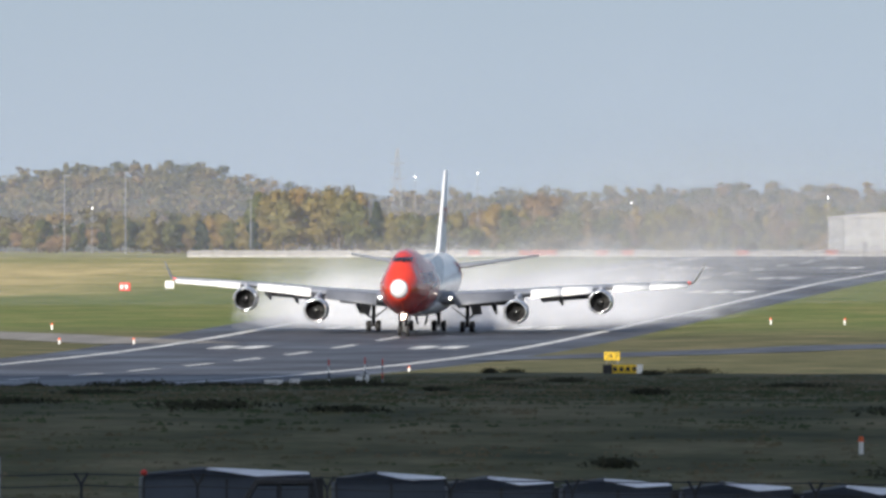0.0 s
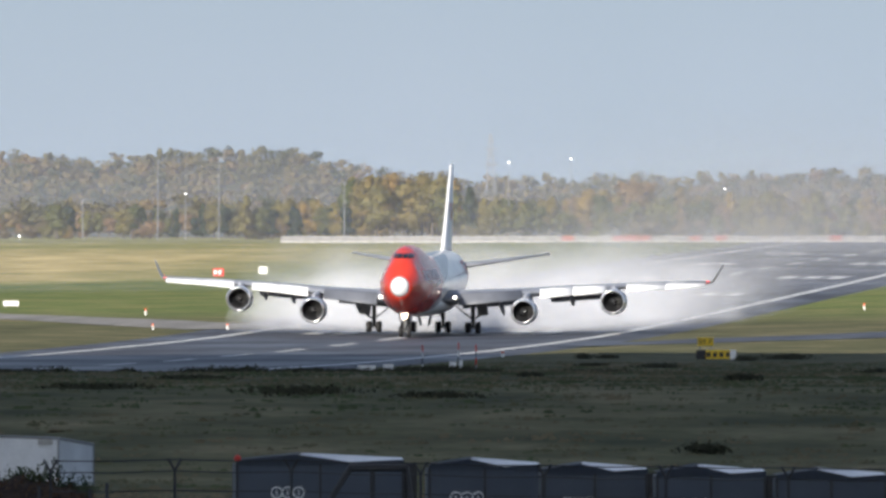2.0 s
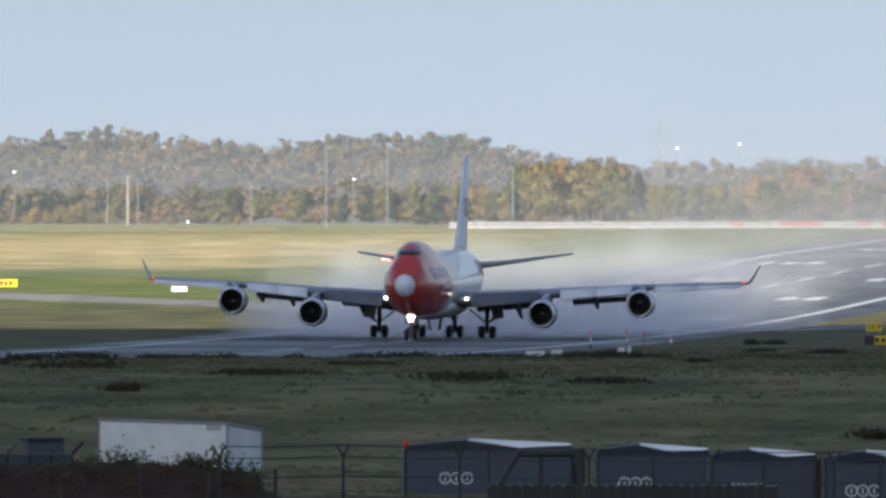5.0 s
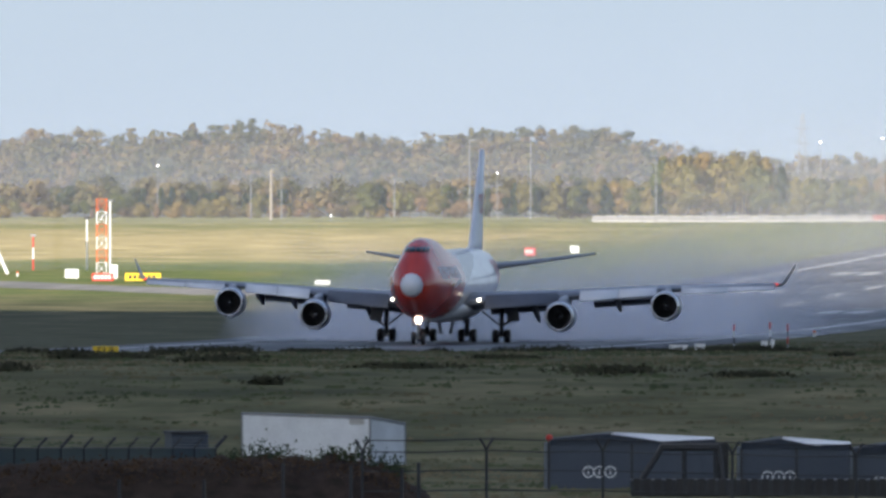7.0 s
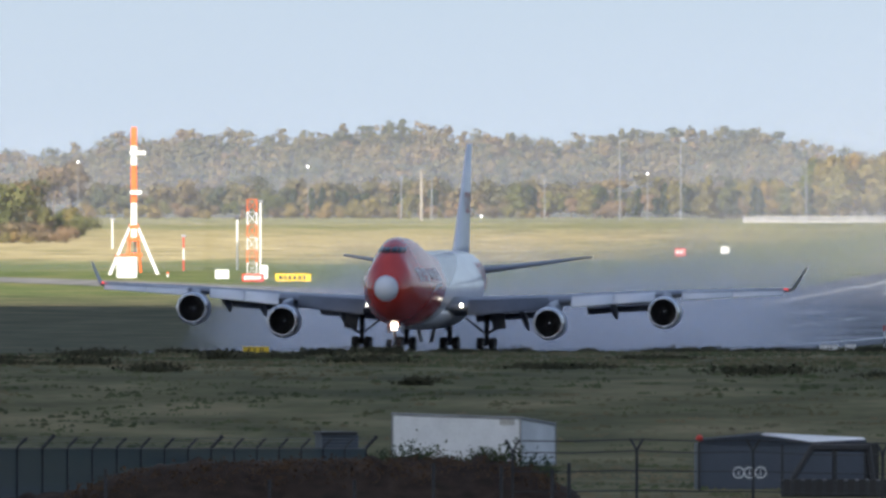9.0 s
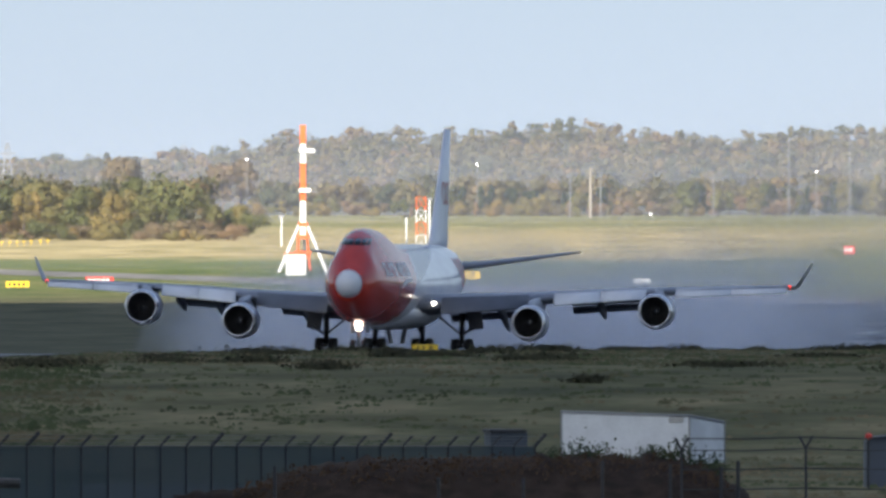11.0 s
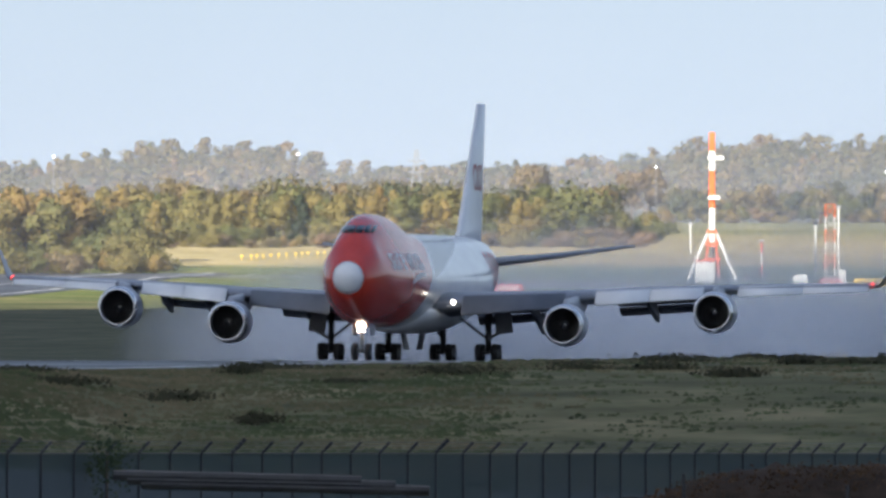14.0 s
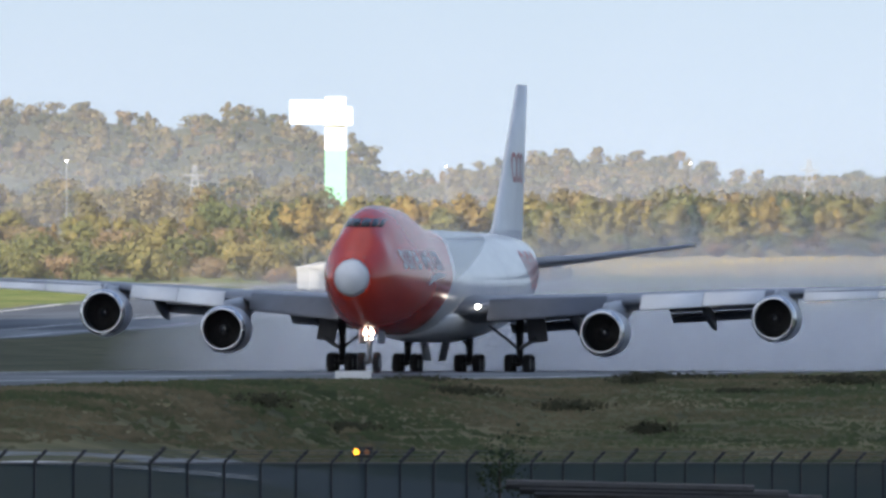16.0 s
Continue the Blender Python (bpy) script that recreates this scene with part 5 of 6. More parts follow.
def buildings():
    # control tower
    d = 3550
    c = hanging(-2891, 0, d)
    base = 11.0
    ob = thing("control_tower", (c.x, c.y, base), "white airport control tower with a boxy overhanging head", "control tower", turn=facing(c))
    k = STEP * d
    z = lambda up: EYE + up * k - base
    PALE = material("pale_green_cladding", (0.22, 0.50, 0.32), 0.6, vary=0.06)
    BRIGHT = material("bright_white_cladding", (0.88, 0.89, 0.88), 0.5, vary=0.03)
    for z0, z1, mat in ((0, z(105), PALE), (z(105) + 0.01, z(140), PALE), (z(140) + 0.01, z(184), BRIGHT)):
        bm = bmesh.new()
        box(bm, -19 * k, 19 * k, -1.9, 1.9, z0, z1, 0.05)
        part("shaft", bm, mat, ob)
    bm = bmesh.new()
    box(bm, -22 * k, 30 * k, -2.8, 2.8, z(184), z(216), 0.08)
    cab = part("cab", bm, BRIGHT, ob)
    bm = bmesh.new()
    box(bm, -19 * k, 18 * k, -2.4, 2.4, z(216), z(234), 0.08)
    part("cab_roof", bm, BRIGHT, ob)
    bm = bmesh.new()
    box(bm, -4 * k, 16 * k, -2.84, -2.78, z(206), z(209))
    part("window", bm, GLASS, cab)
    bm = bmesh.new()
    box(bm, -81 * k, -22.2 * k, -2.2, 2.2, z(186), z(228), 0.08)
    part("side_block", bm, BRIGHT, ob)
    CLADDING = material("weathered_pale_cladding", (0.40, 0.40, 0.40), 0.7, vary=0.15, scale=2)
    # low pale buildings
    for b, d, w, h, deep, label in ((-2905, 2625, 6.6, 2.5, 5, "small white utility building with a red corner"), (770, 3270, 14, 5.8, 8, "plain white hangar beyond the barriers")):
        at = polar(b, d)
        ob = thing("building", at, label, "building", turn=facing(at, 18))
        bm = bmesh.new()
        box(bm, -w / 2, w / 2, -deep / 2, deep / 2, -0.5, h, 0.04)
        wall = part("wall", bm, CLADDING, ob)
        bm = bmesh.new()
        solid(bm, [(-w / 2 - 0.2, h), (w / 2 + 0.2, h), (w / 2 + 0.2, h + 0.25), (0, h + 0.9), (-w / 2 - 0.2, h + 0.25)], deep + 0.4)
        r = part("roof", bm, CONCRETE, ob)
        r.matrix_basis = pose(0, -deep / 2 - 0.2, 0)
        for x in (-w * 0.25, w * 0.2):
            bm = bmesh.new()
            box(bm, x - 0.4, x + 0.4, -deep / 2 - 0.03, -deep / 2 + 0.02, 0, 2.05)
            part("door", bm, STEEL if x < 0 else RED, wall)
        if b == 770:
            for i in range(6):
                bm = bmesh.new()
                box(bm, -w / 2 + 0.05 + i * w / 6, -w / 2 + 0.12 + i * w / 6, -deep / 2 - 0.06, -deep / 2, 0, h)
                part("cladding_joint", bm, STEEL, wall)


distance_things()
masts()
barrier_row()
buildings()


# ---- the yard in front: truck body, cabins, fences, mound ----
YARDGREY = material("grey_cabin_panels", (0.048, 0.062, 0.088), 0.55, vary=0.12, scale=1.5, object_vary=0.08)
ROOFWHITE = material("white_cabin_roof", (0.74, 0.75, 0.76), 0.5, vary=0.1, scale=1.0)
SCREEN = bpy.data.materials.new("fence_screen")
SCREEN.use_nodes = True
_t = SCREEN.node_tree
_b = _t.nodes["Principled BSDF"]
_b.inputs["Base Color"].default_value, _b.inputs["Roughness"].default_value = (0.028, 0.052, 0.062, 1), 0.9
_tr, _mx = _t.nodes.new("ShaderNodeBsdfTransparent"), _t.nodes.new("ShaderNodeMixShader")
_mx.inputs[0].default_value = 0.84
_t.links.new(_tr.outputs[0], _mx.inputs[1])
_t.links.new(_b.outputs[0], _mx.inputs[2])
_t.links.new(_mx.outputs[0], _t.nodes["Material Output"].inputs[0])


def truck_body():
    """The white box body; its roof dips towards the tail."""
    d = 900
    k = STEP * d
    a = polar(-846, d)
    foot = EYE - 463 * k
    ob = thing("box_trailer", (a.x, a.y, foot), "white box trailer with scuffed panels beside a mound", "trailer", turn=facing(a))
    L, W = 227 * k, 62 * k
    top = 463 * k
    P = [(-L, 1.2, (463 - 352) * k), (0, 0, (463 - 359) * k), (W, 2.6, (463 - 371) * k), (W - L, 3.8, (463 - 364) * k)]
    bm = bmesh.new()
    lo = [bm.verts.new((x, y, 0.45)) for x, y, z in P]
    hi = [bm.verts.new((x, y, z)) for x, y, z in P]
    for i in range(4):
        j = (i + 1) % 4
        bm.faces.new((lo[i], lo[j], hi[j], hi[i]))
    bm.faces.new(hi)
    bm.faces.new(lo[::-1])
    bmesh.ops.recalc_face_normals(bm, faces=bm.faces[:])
    bmesh.ops.bevel(bm, geom=bm.edges[:], offset=0.04, segments=2, affect="EDGES")
    body = part("box_body", bm, material("trailer_white", (0.68, 0.70, 0.72), 0.45, vary=0.12, scale=1.2), ob)
    for i in range(4):
        j = (i + 1) % 4
        bm = bmesh.new()
        p, q = Vector(P[i]), Vector(P[j])
        rod(bm, p + Vector((0, -0.02, -0.03)), q + Vector((0, -0.02, -0.03)), 0.06, None, 6)
        part("roof_rail", bm, STEEL, body)
    for x, y, z in P:
        bm = bmesh.new()
        rod(bm, (x, y, 0.45), (x, y, z - 0.05), 0.05, None, 6)
        part("corner_post", bm, STEEL, body)
    bm = bmesh.new()
    box(bm, -0.9, -0.25, -0.05 + 0.1, 0.16, (463 - 372) * k, (463 - 362) * k, 0.02)
    part("vent_panel", bm, CONCRETE, body, "grey vent panel")
    for x in (-L + 1.2, -0.9):
        for y in (0.6, 2.6):
            bm = lathe(bmesh.new(), [(-0.13, 0.2), (-0.13, 0.46), (0, 0.5), (0.13, 0.46), (0.13, 0.2)], 18)
            w = part("wheel", bm, TYRE, ob)
            w.matrix_basis = pose(x, y, 0.5, 0, 0, 90)


def ring_mark(parent, x, z, r, mat, y):
    bm = bmesh.new()
    bmesh.ops.create_circle(bm, segments=24, radius=r)
    bmesh.ops.create_circle(bm, segments=24, radius=r * 0.78)
    bmesh.ops.bridge_loops(bm, edges=bm.edges[:])
    bmesh.ops.transform(bm, matrix=pose(x, y, z, 90, 0, 0), verts=bm.verts[:])
    part("emblem_ring", bm, mat, parent, "pale ring emblem")
    bm = bmesh.new()
    box(bm, x - r * 0.12, x + r * 0.12, y - 0.004, y, z - r * 0.45, z + r * 0.45)
    part("emblem_bar", bm, mat, parent)


def cabin(b, d, drop, width, depth_turn, has_mark):
    k = STEP * d
    a = polar(b, d)
    top = EYE - drop * k
    foot = top - 2.75
    ob = thing("cargo_container", (a.x, a.y, foot), "grey cargo container with a shallow white roof", "container", "grey containers in a row", facing(a, depth_turn))
    w, dp = width, 2.4
    bm = bmesh.new()
    box(bm, 0, w, 0, dp, 0, 2.45, 0.03)
    body = part("container_wall", bm, YARDGREY, ob)
    # a grey hipped canopy whose far slope is white
    for name, mat, label, pts in (("canopy_front", YARDGREY, "", ((0, -0.06, 2.40), (w, -0.06, 2.40), (w, -0.06, 2.60), (0.68 * w, -0.06, 2.50), (0.36 * w, -0.06, 2.80), (0, -0.06, 2.58))),
                                  ("canopy_end", YARDGREY, "", ((0, -0.02, 2.58), (0.36 * w, 0.01, 2.80), (0.42 * w, dp, 2.90), (0, dp, 2.60))),
                                  ("container_roof", ROOFWHITE, "white sheet roof", ((0.37 * w, 0.0, 2.79), (0.68 * w, 0.0, 2.49), (w, 0.0, 2.59), (w * 1.01, dp, 2.66), (0.42 * w, dp, 2.86)))):
        bm = bmesh.new()
        bm.faces.new([bm.verts.new(p) for p in pts])
        bmesh.ops.solidify(bm, geom=bm.faces[:], thickness=0.03)
        part(name, bm, mat, ob, label)
    for x in (0.02, w * 0.5, w - 0.04):
        bm = bmesh.new()
        box(bm, x - 0.05, x + 0.05, -0.05, 0.02, 0, 2.46, 0.01)
        part("upright", bm, DARKSTEEL, body)
    bm = bmesh.new()
    box(bm, w + 0.03, w + 0.55, 0.1, 0.6, 0, 2.42, 0.03)
    part("side_frame", bm, BLACK, ob, "dark frame beside the container")
    if has_mark:
        for i in range(3):
            ring_mark(body, w * 0.24 + i * 0.46, 2.45 - 1.22, 0.25, material("emblem_white", (0.7, 0.72, 0.74), 0.5), -0.02)
    return ob


def yard():
    truck_body()
    for b, d, drop, w, mark in ((-531, 860, 392, 7.0, True), (-190, 850, 400, 4.6, True), (10, 840, 408, 4.3, True), (213, 832, 412, 4.4, True), (425, 825, 418, 4.4, False), (640, 820, 424, 4.4, True)):
        cabin(b, d, drop, w, 4, mark)
    a = hanging(-529, 396, 852)
    ob = thing("warning_lamp", a, "red warning lamp on the container corner", "lamp")
    bm = bmesh.new()
    bmesh.ops.create_uvsphere(bm, u_segments=12, v_segments=8, radius=0.15)
    part("lamp", bm, RED, ob)
    bm = bmesh.new()
    rod(bm, (0, 0, -2.6), (0, 0, -0.1), 0.04, None, 6)
    part("post", bm, DARKSTEEL, ob)
    # dark loading frame on a flatbed
    d = 800
    k = STEP * d
    a = polar(-290, d)
    foot = EYE - 495 * k
    ob = thing("flatbed_frame", (a.x, a.y, foot), "dark steel flatbed with an open loading frame", "trailer", turn=facing(a))
    z = lambda drop: (495 - drop) * k
    for p, q, r in (((-75 * k, 0, z(470)), (-38 * k, 0, z(410)), 0.12), ((-40 * k, 0, z(412)), (60 * k, 0, z(412)), 0.16), ((60 * k, 0, z(412)), (68 * k, 0, z(470)), 0.12), ((0, 0, z(414)), (0, 0, z(480)), 0.11),
                    ((-75 * k, 1.8, z(470)), (-38 * k, 1.8, z(410)), 0.12), ((-40 * k, 1.8, z(410)), (60 * k, 1.8, z(410)), 0.12), ((60 * k, 1.8, z(412)), (68 * k, 1.8, z(470)), 0.12)):
        bm = bmesh.new()
        rod(bm, p, q, r, None, 6)
        part("frame_bar", bm, DARKSTEEL, ob)
    bm = bmesh.new()
    box(bm, -95 * k, 420 * k, -0.2, 2.2, z(500), z(470), 0.05)
    part("load_bed", bm, DARKSTEEL, ob)
    for i in range(26):
        bm = bmesh.new()
        box(bm, (-90 + 19 * i) * k, (-78 + 19 * i) * k, -0.26, -0.2, z(498), z(468), 0.02)
        part("side_slat", bm, BLACK, ob)


def post_fence():
    """Wire fence on posts with forked arms."""
    d = 720
    k = STEP * d
    ob = thing("wire_fence", hanging(-90, 480, d), "dark wire fence on steel posts with forked tops", "fence")
    o = ob.matrix_basis.translation.copy()
    last = None
    for b, drop in ((-860, 420), (-640, 417), (-434, 419), (-205, 424), (14, 428), (229, 430), (446, 432), (660, 434), (880, 436)):
        p = hanging(b, drop, d) - o
        bm = bmesh.new()
        rod(bm, (p.x, p.y, p.z - 2.4), p, 0.055, None, 6)
        rod(bm, p, p + Vector((-0.24, 0, 0.42)), 0.045, None, 6)
        rod(bm, p, p + Vector((0.24, 0, 0.42)), 0.045, None, 6)
        part("post", bm, DARKSTEEL, ob)
        if last is not None:
            for dz, sag in ((-0.02, 0.05), (0.38, 0.04), (-0.7, 0.02), (-1.4, 0.02)):
                bm = bmesh.new()
                mid = (last + p) / 2 + Vector((0, 0, dz - sag))
                rod(bm, last + Vector((0, 0, dz)), mid, 0.022, None, 5)
                rod(bm, mid, p + Vector((0, 0, dz)), 0.022, None, 5)
                part("wire", bm, DARKSTEEL, ob)
        last = p
    for b, drop in ((-1000, 440), (-760, 440), (-790, 450), (-880, 445), (-1290, 470), (-1140, 470), (-1580, 450)):
        p = hanging(b, drop, d)
        t = thing("fence_post", p, "lone dark steel fence post", "post")
        bm = bmesh.new()
        rod(bm, (0, 0, -2.0), (0, 0, 0), 0.07, None, 6)
        part("post", bm, DARKSTEEL, t)


def screen_fence():
    """Fence with a green windbreak screen and slanted barbed-wire arms."""
    A, B = hanging(-1120, 414, 840), hanging(-3640, 414, 600)
    A.z, B.z = 0, 0
    ob = thing("perimeter_fence", A, "green-screened perimeter fence with slanted barbed wire arms", "fence")
    run = B - A
    n = 48
    tops = []
    for i in range(n + 1):
        p = A + run * i / n
        d = math.hypot(p.x, p.y)
        tops.append(Vector((p.x - A.x, p.y - A.y, EYE - 414 * STEP * d)))
    u = run.normalized()
    for i, p in enumerate(tops):
        arm = 0.85 if i % 7 else 1.05
        bm = bmesh.new()
        rod(bm, (p.x, p.y, p.z - 2.6), p, 0.06, None, 6)
        rod(bm, p, p + Vector((0.42, 0.25, 0.46)) * arm, 0.05 if i % 7 else 0.075, None, 6)
        part("post", bm, DARKSTEEL, ob)
        if i:
            q = tops[i - 1]
            bm = bmesh.new()
            vs = [bm.verts.new(v) for v in (q + Vector((0, 0.05, -0.03)), p + Vector((0, 0.05, -0.03)), p + Vector((0, 0.05, -2.6)), q + Vector((0, 0.05, -2.6)))]
            bm.faces.new(vs)
            part("screen_panel", bm, SCREEN, ob, "green windbreak mesh")
            bm = bmesh.new()
            rod(bm, q, p, 0.03, None, 5)
            for kk in (0.35, 0.7, 1.0):
                rod(bm, q + Vector((0.42, 0.25, 0.46)) * kk * 0.85, p + Vector((0.42, 0.25, 0.46)) * kk * 0.85, 0.010, None, 4)
            part("wire", bm, DARKSTEEL, ob)


def mound():
    """A dark earth bank with brambles in front of the truck."""
    d = 760
    k = STEP * d
    profile = [(-1760, 500), (-1640, 490), (-1560, 460), (-1500, 444), (-1430, 437), (-1300, 436), (-1200, 432), (-1100, 430), (-1000, 430), (-900, 432), (-830, 445), (-790, 465), (-740, 500)]
    pb, pd = np.array(profile, float).T
    vs, fs = [], []
    bs = np.linspace(-1760, -740, 90)
    for b in bs:
        crest = EYE - float(np.interp(b, pb, pd)) * k
        for j, (off, low) in enumerate(((-9, 3.0), (-6, 1.7), (-3.5, 0.75), (-1.5, 0.2), (0, 0.0), (2, 0.3), (5, 1.6), (8, 3.0))):
            dd = d + off
            z = crest - low + 0.28 * noise.noise((b * 0.03, off * 0.5, 1.0)) + 0.12 * noise.noise((b * 0.12, off, 4.0))
            vs.append((dd * math.sin(b * STEP), dd * math.cos(b * STEP), z))
    for i in range(len(bs) - 1):
        for j in range(7):
            q = i * 8 + j
            fs.append((q, q + 1, q + 9, q + 8))
    me = bpy.data.meshes.new("earth_bank")
    me.from_pydata(vs, [], fs)
    me.materials.append(material("dark_soil", (0.032, 0.023, 0.018), 0.95, vary=0.5, scale=0.8, bump=0.5, spec=0.1))
    me.polygons.foreach_set("use_smooth", [True] * len(fs))
    tagged(new("earth_bank", me), "dark brown earth bank with dead weeds", "bank", kind="structure")
    pts, sizes = [], []
    for _ in range(420):
        b = RNG.uniform(-1640, -780)
        top = EYE - float(np.interp(b, pb, pd)) * k
        x, y = d * math.sin(b * STEP), d * math.cos(b * STEP)
        q = RNG.normal(size=(9, 3)) * np.array([0.25, 0.5, 0.10]) + np.array([x, y - RNG.uniform(0, 4), top - RNG.uniform(0, 0.9)])
        pts.append(q)
        sizes.append(RNG.uniform(0.04, 0.1, 9))
    v, f = clumps(np.concatenate(pts), np.concatenate(sizes))
    me = bpy.data.meshes.new("dead_weeds")
    me.from_pydata(v.tolist(), [], f.tolist())
    me.materials.append(material("dead_weeds", (0.085, 0.055, 0.035), 0.9, vary=0.4, spec=0.1))
    tagged(new("dead_weeds", me), "dead brown weeds on the earth bank", "weeds", kind="stuff")
    for b, drop, w, h in ((-1040, 412, 0.9, 0.75), (-1010, 418, 0.8, 0.6), (-1075, 425, 0.8, 0.5), (-915, 420, 0.5, 0.45), (-890, 425, 0.5, 0.4), (-860, 416, 0.5, 0.8), (-830, 432, 0.7, 0.6), (-800, 445, 0.6, 0.6), (-950, 430, 0.9, 0.45), (-850, 460, 1.2, 0.8), (-960, 455, 1.0, 0.6)):
        p = hanging(b, drop, d)
        ob = thing("bramble_bush", p, "dark evergreen bramble bush on the bank", "bush")
        q = RNG.normal(size=(260, 3)) * np.array([w * 0.42, w * 0.5, h * 0.42]) + np.array([0, 0, -h * 0.5])
        vv, ff = clumps(q, RNG.uniform(0.04, 0.10, 260))
        me = bpy.data.meshes.new("leaves")
        me.from_pydata(vv.tolist(), [], ff.tolist())
        me.materials.append(LEAF_DARK)
        new("leaves", me).parent = ob
        bm = bmesh.new()
        rod(bm, (0, 0, -h * 1.6), (0, 0, -h * 0.3), 0.03, None, 5)
        part("stem", bm, BARK, ob)


def near_road():
    """A service road in front of the far fence, and the amber lamp beside it."""
    pts = []
    for b, d in ((-3850, 765), (-3485, 772), (-3250, 790), (-3050, 812), (-2880, 835), (-2700, 855), (-2500, 870)):
        pts.append(runway_frame(d * math.sin(b * STEP), d * math.cos(b * STEP)))
    strip("service_road", pts, 62, ROAD, "grey asphalt service road", 0.06)
    pts = []
    for b, d in ((-3850, 775), (-3485, 782), (-3250, 800), (-3050, 822), (-2880, 845), (-2700, 865)):
        pts.append(runway_frame(d * math.sin(b * STEP), d * math.cos(b * STEP)))
    strip("service_road_line", pts, 3, LINE, "worn white line on the service road", 0.10)
    d = 770
    p = hanging(-2845, 394, d)
    ob = thing("beacon_lamp", p, "amber twin warning lamp on a post", "warning lamp", turn=facing(p))
    AMBER = glow("amber_lens", (1.0, 0.42, 0.02), 2.5)
    bm = bmesh.new()
    box(bm, -0.36, 0.42, -0.1, 0.15, -0.19, 0.19, 0.04)
    part("lamp_housing", bm, BLACK, ob)
    for x, mat in ((-0.2, AMBER), (0.2, material("dull_amber_lens", (0.35, 0.12, 0.02), 0.3))):
        bm = bmesh.new()
        rod(bm, (x, -0.16, 0), (x, -0.09, 0), 0.10, None, 16)
        part("lens", bm, mat, ob)
    bm = bmesh.new()
    rod(bm, (0, 0.05, -2.5), (0, 0.05, -0.1), 0.05, None, 8)
    part("post", bm, DARKSTEEL, ob)
    # grey shed at the end of the fence
    p = hanging(-1165, 470, 870)
    ob = thing("shed", p, "small grey metal shed with a dark flat roof", "shed", turn=facing(p, 10))
    k = STEP * 870
    bm = bmesh.new()
    box(bm, -33 * k, 33 * k, 0, 1.6, -0.5, (470 - 390) * k, 0.03)
    part("shed_wall", bm, YARDGREY, ob)
    bm = bmesh.new()
    box(bm, -36 * k, 30 * k, -0.15, 1.7, (470 - 390) * k, (470 - 384) * k, 0.03)
    part("shed_roof", bm, DARKSTEEL, ob)
    # stacked dark pipes and a creeper at the fence's foot
    for i in range(3):
        a, b2 = hanging(-2590 + 25 * i, 452 + 8 * i, 672), hanging(-2150 + 60 * i, 462 + 9 * i, 672)
        ob = thing("steel_beam", a, "long dark steel beam lying before the fence", "beam")
        bm = bmesh.new()
        rod(bm, (0, 0, 0), b2 - a, 0.17, None, 8)
        part("beam", bm, DARKSTEEL, ob)
    p = hanging(-2600, 432, 676)
    ob = thing("shrub", p, "dark straggly shrub before the fence", "bush")
    q = RNG.normal(size=(520, 3)) * np.array([0.42, 0.5, 0.6])
    q[:, 0] += np.abs(q[:, 2]) * 0.2
    vv, ff = clumps(q, RNG.uniform(0.04, 0.10, 520))
    me = bpy.data.meshes.new("leaves")
    me.from_pydata(vv.tolist(), [], ff.tolist())
    me.materials.append(LEAF_DARK)
    new("leaves", me).parent = ob
    bm = bmesh.new()
    rod(bm, (0, 0, -1.6), (0, 0, 0.4), 0.04, None, 5)
    part("stem", bm, BARK, ob)


yard()
post_fence()
screen_fence()
mound()
near_road()


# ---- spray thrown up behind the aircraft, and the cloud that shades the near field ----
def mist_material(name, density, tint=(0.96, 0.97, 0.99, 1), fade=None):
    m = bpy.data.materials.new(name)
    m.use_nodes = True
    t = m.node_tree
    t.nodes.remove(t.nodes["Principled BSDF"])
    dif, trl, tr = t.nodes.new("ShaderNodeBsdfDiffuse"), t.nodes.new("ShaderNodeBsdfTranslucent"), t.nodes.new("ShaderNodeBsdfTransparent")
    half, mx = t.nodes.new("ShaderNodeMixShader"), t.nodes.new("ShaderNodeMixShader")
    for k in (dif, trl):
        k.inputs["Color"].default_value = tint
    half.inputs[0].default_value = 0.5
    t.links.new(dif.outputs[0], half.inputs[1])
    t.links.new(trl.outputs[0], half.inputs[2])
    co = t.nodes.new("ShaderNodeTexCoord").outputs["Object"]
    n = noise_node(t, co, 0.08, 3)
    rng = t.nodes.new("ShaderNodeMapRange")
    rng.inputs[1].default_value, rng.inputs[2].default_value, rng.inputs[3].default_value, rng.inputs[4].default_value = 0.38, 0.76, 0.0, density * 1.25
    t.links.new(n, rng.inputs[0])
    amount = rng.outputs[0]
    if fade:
        # painted distance haze: even below, thinning out towards its top
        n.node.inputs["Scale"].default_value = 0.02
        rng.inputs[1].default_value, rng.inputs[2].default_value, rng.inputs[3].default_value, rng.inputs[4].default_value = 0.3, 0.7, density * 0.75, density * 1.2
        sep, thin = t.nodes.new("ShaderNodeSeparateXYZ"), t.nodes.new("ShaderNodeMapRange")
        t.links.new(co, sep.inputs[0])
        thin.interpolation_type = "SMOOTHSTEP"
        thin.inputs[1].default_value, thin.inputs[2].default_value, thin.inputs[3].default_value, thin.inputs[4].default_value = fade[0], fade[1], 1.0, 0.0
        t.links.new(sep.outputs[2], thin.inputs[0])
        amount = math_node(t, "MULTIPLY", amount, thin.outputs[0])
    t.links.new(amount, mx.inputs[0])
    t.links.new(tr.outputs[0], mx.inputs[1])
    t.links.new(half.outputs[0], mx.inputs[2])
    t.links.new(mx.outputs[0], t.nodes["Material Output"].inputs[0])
    return m


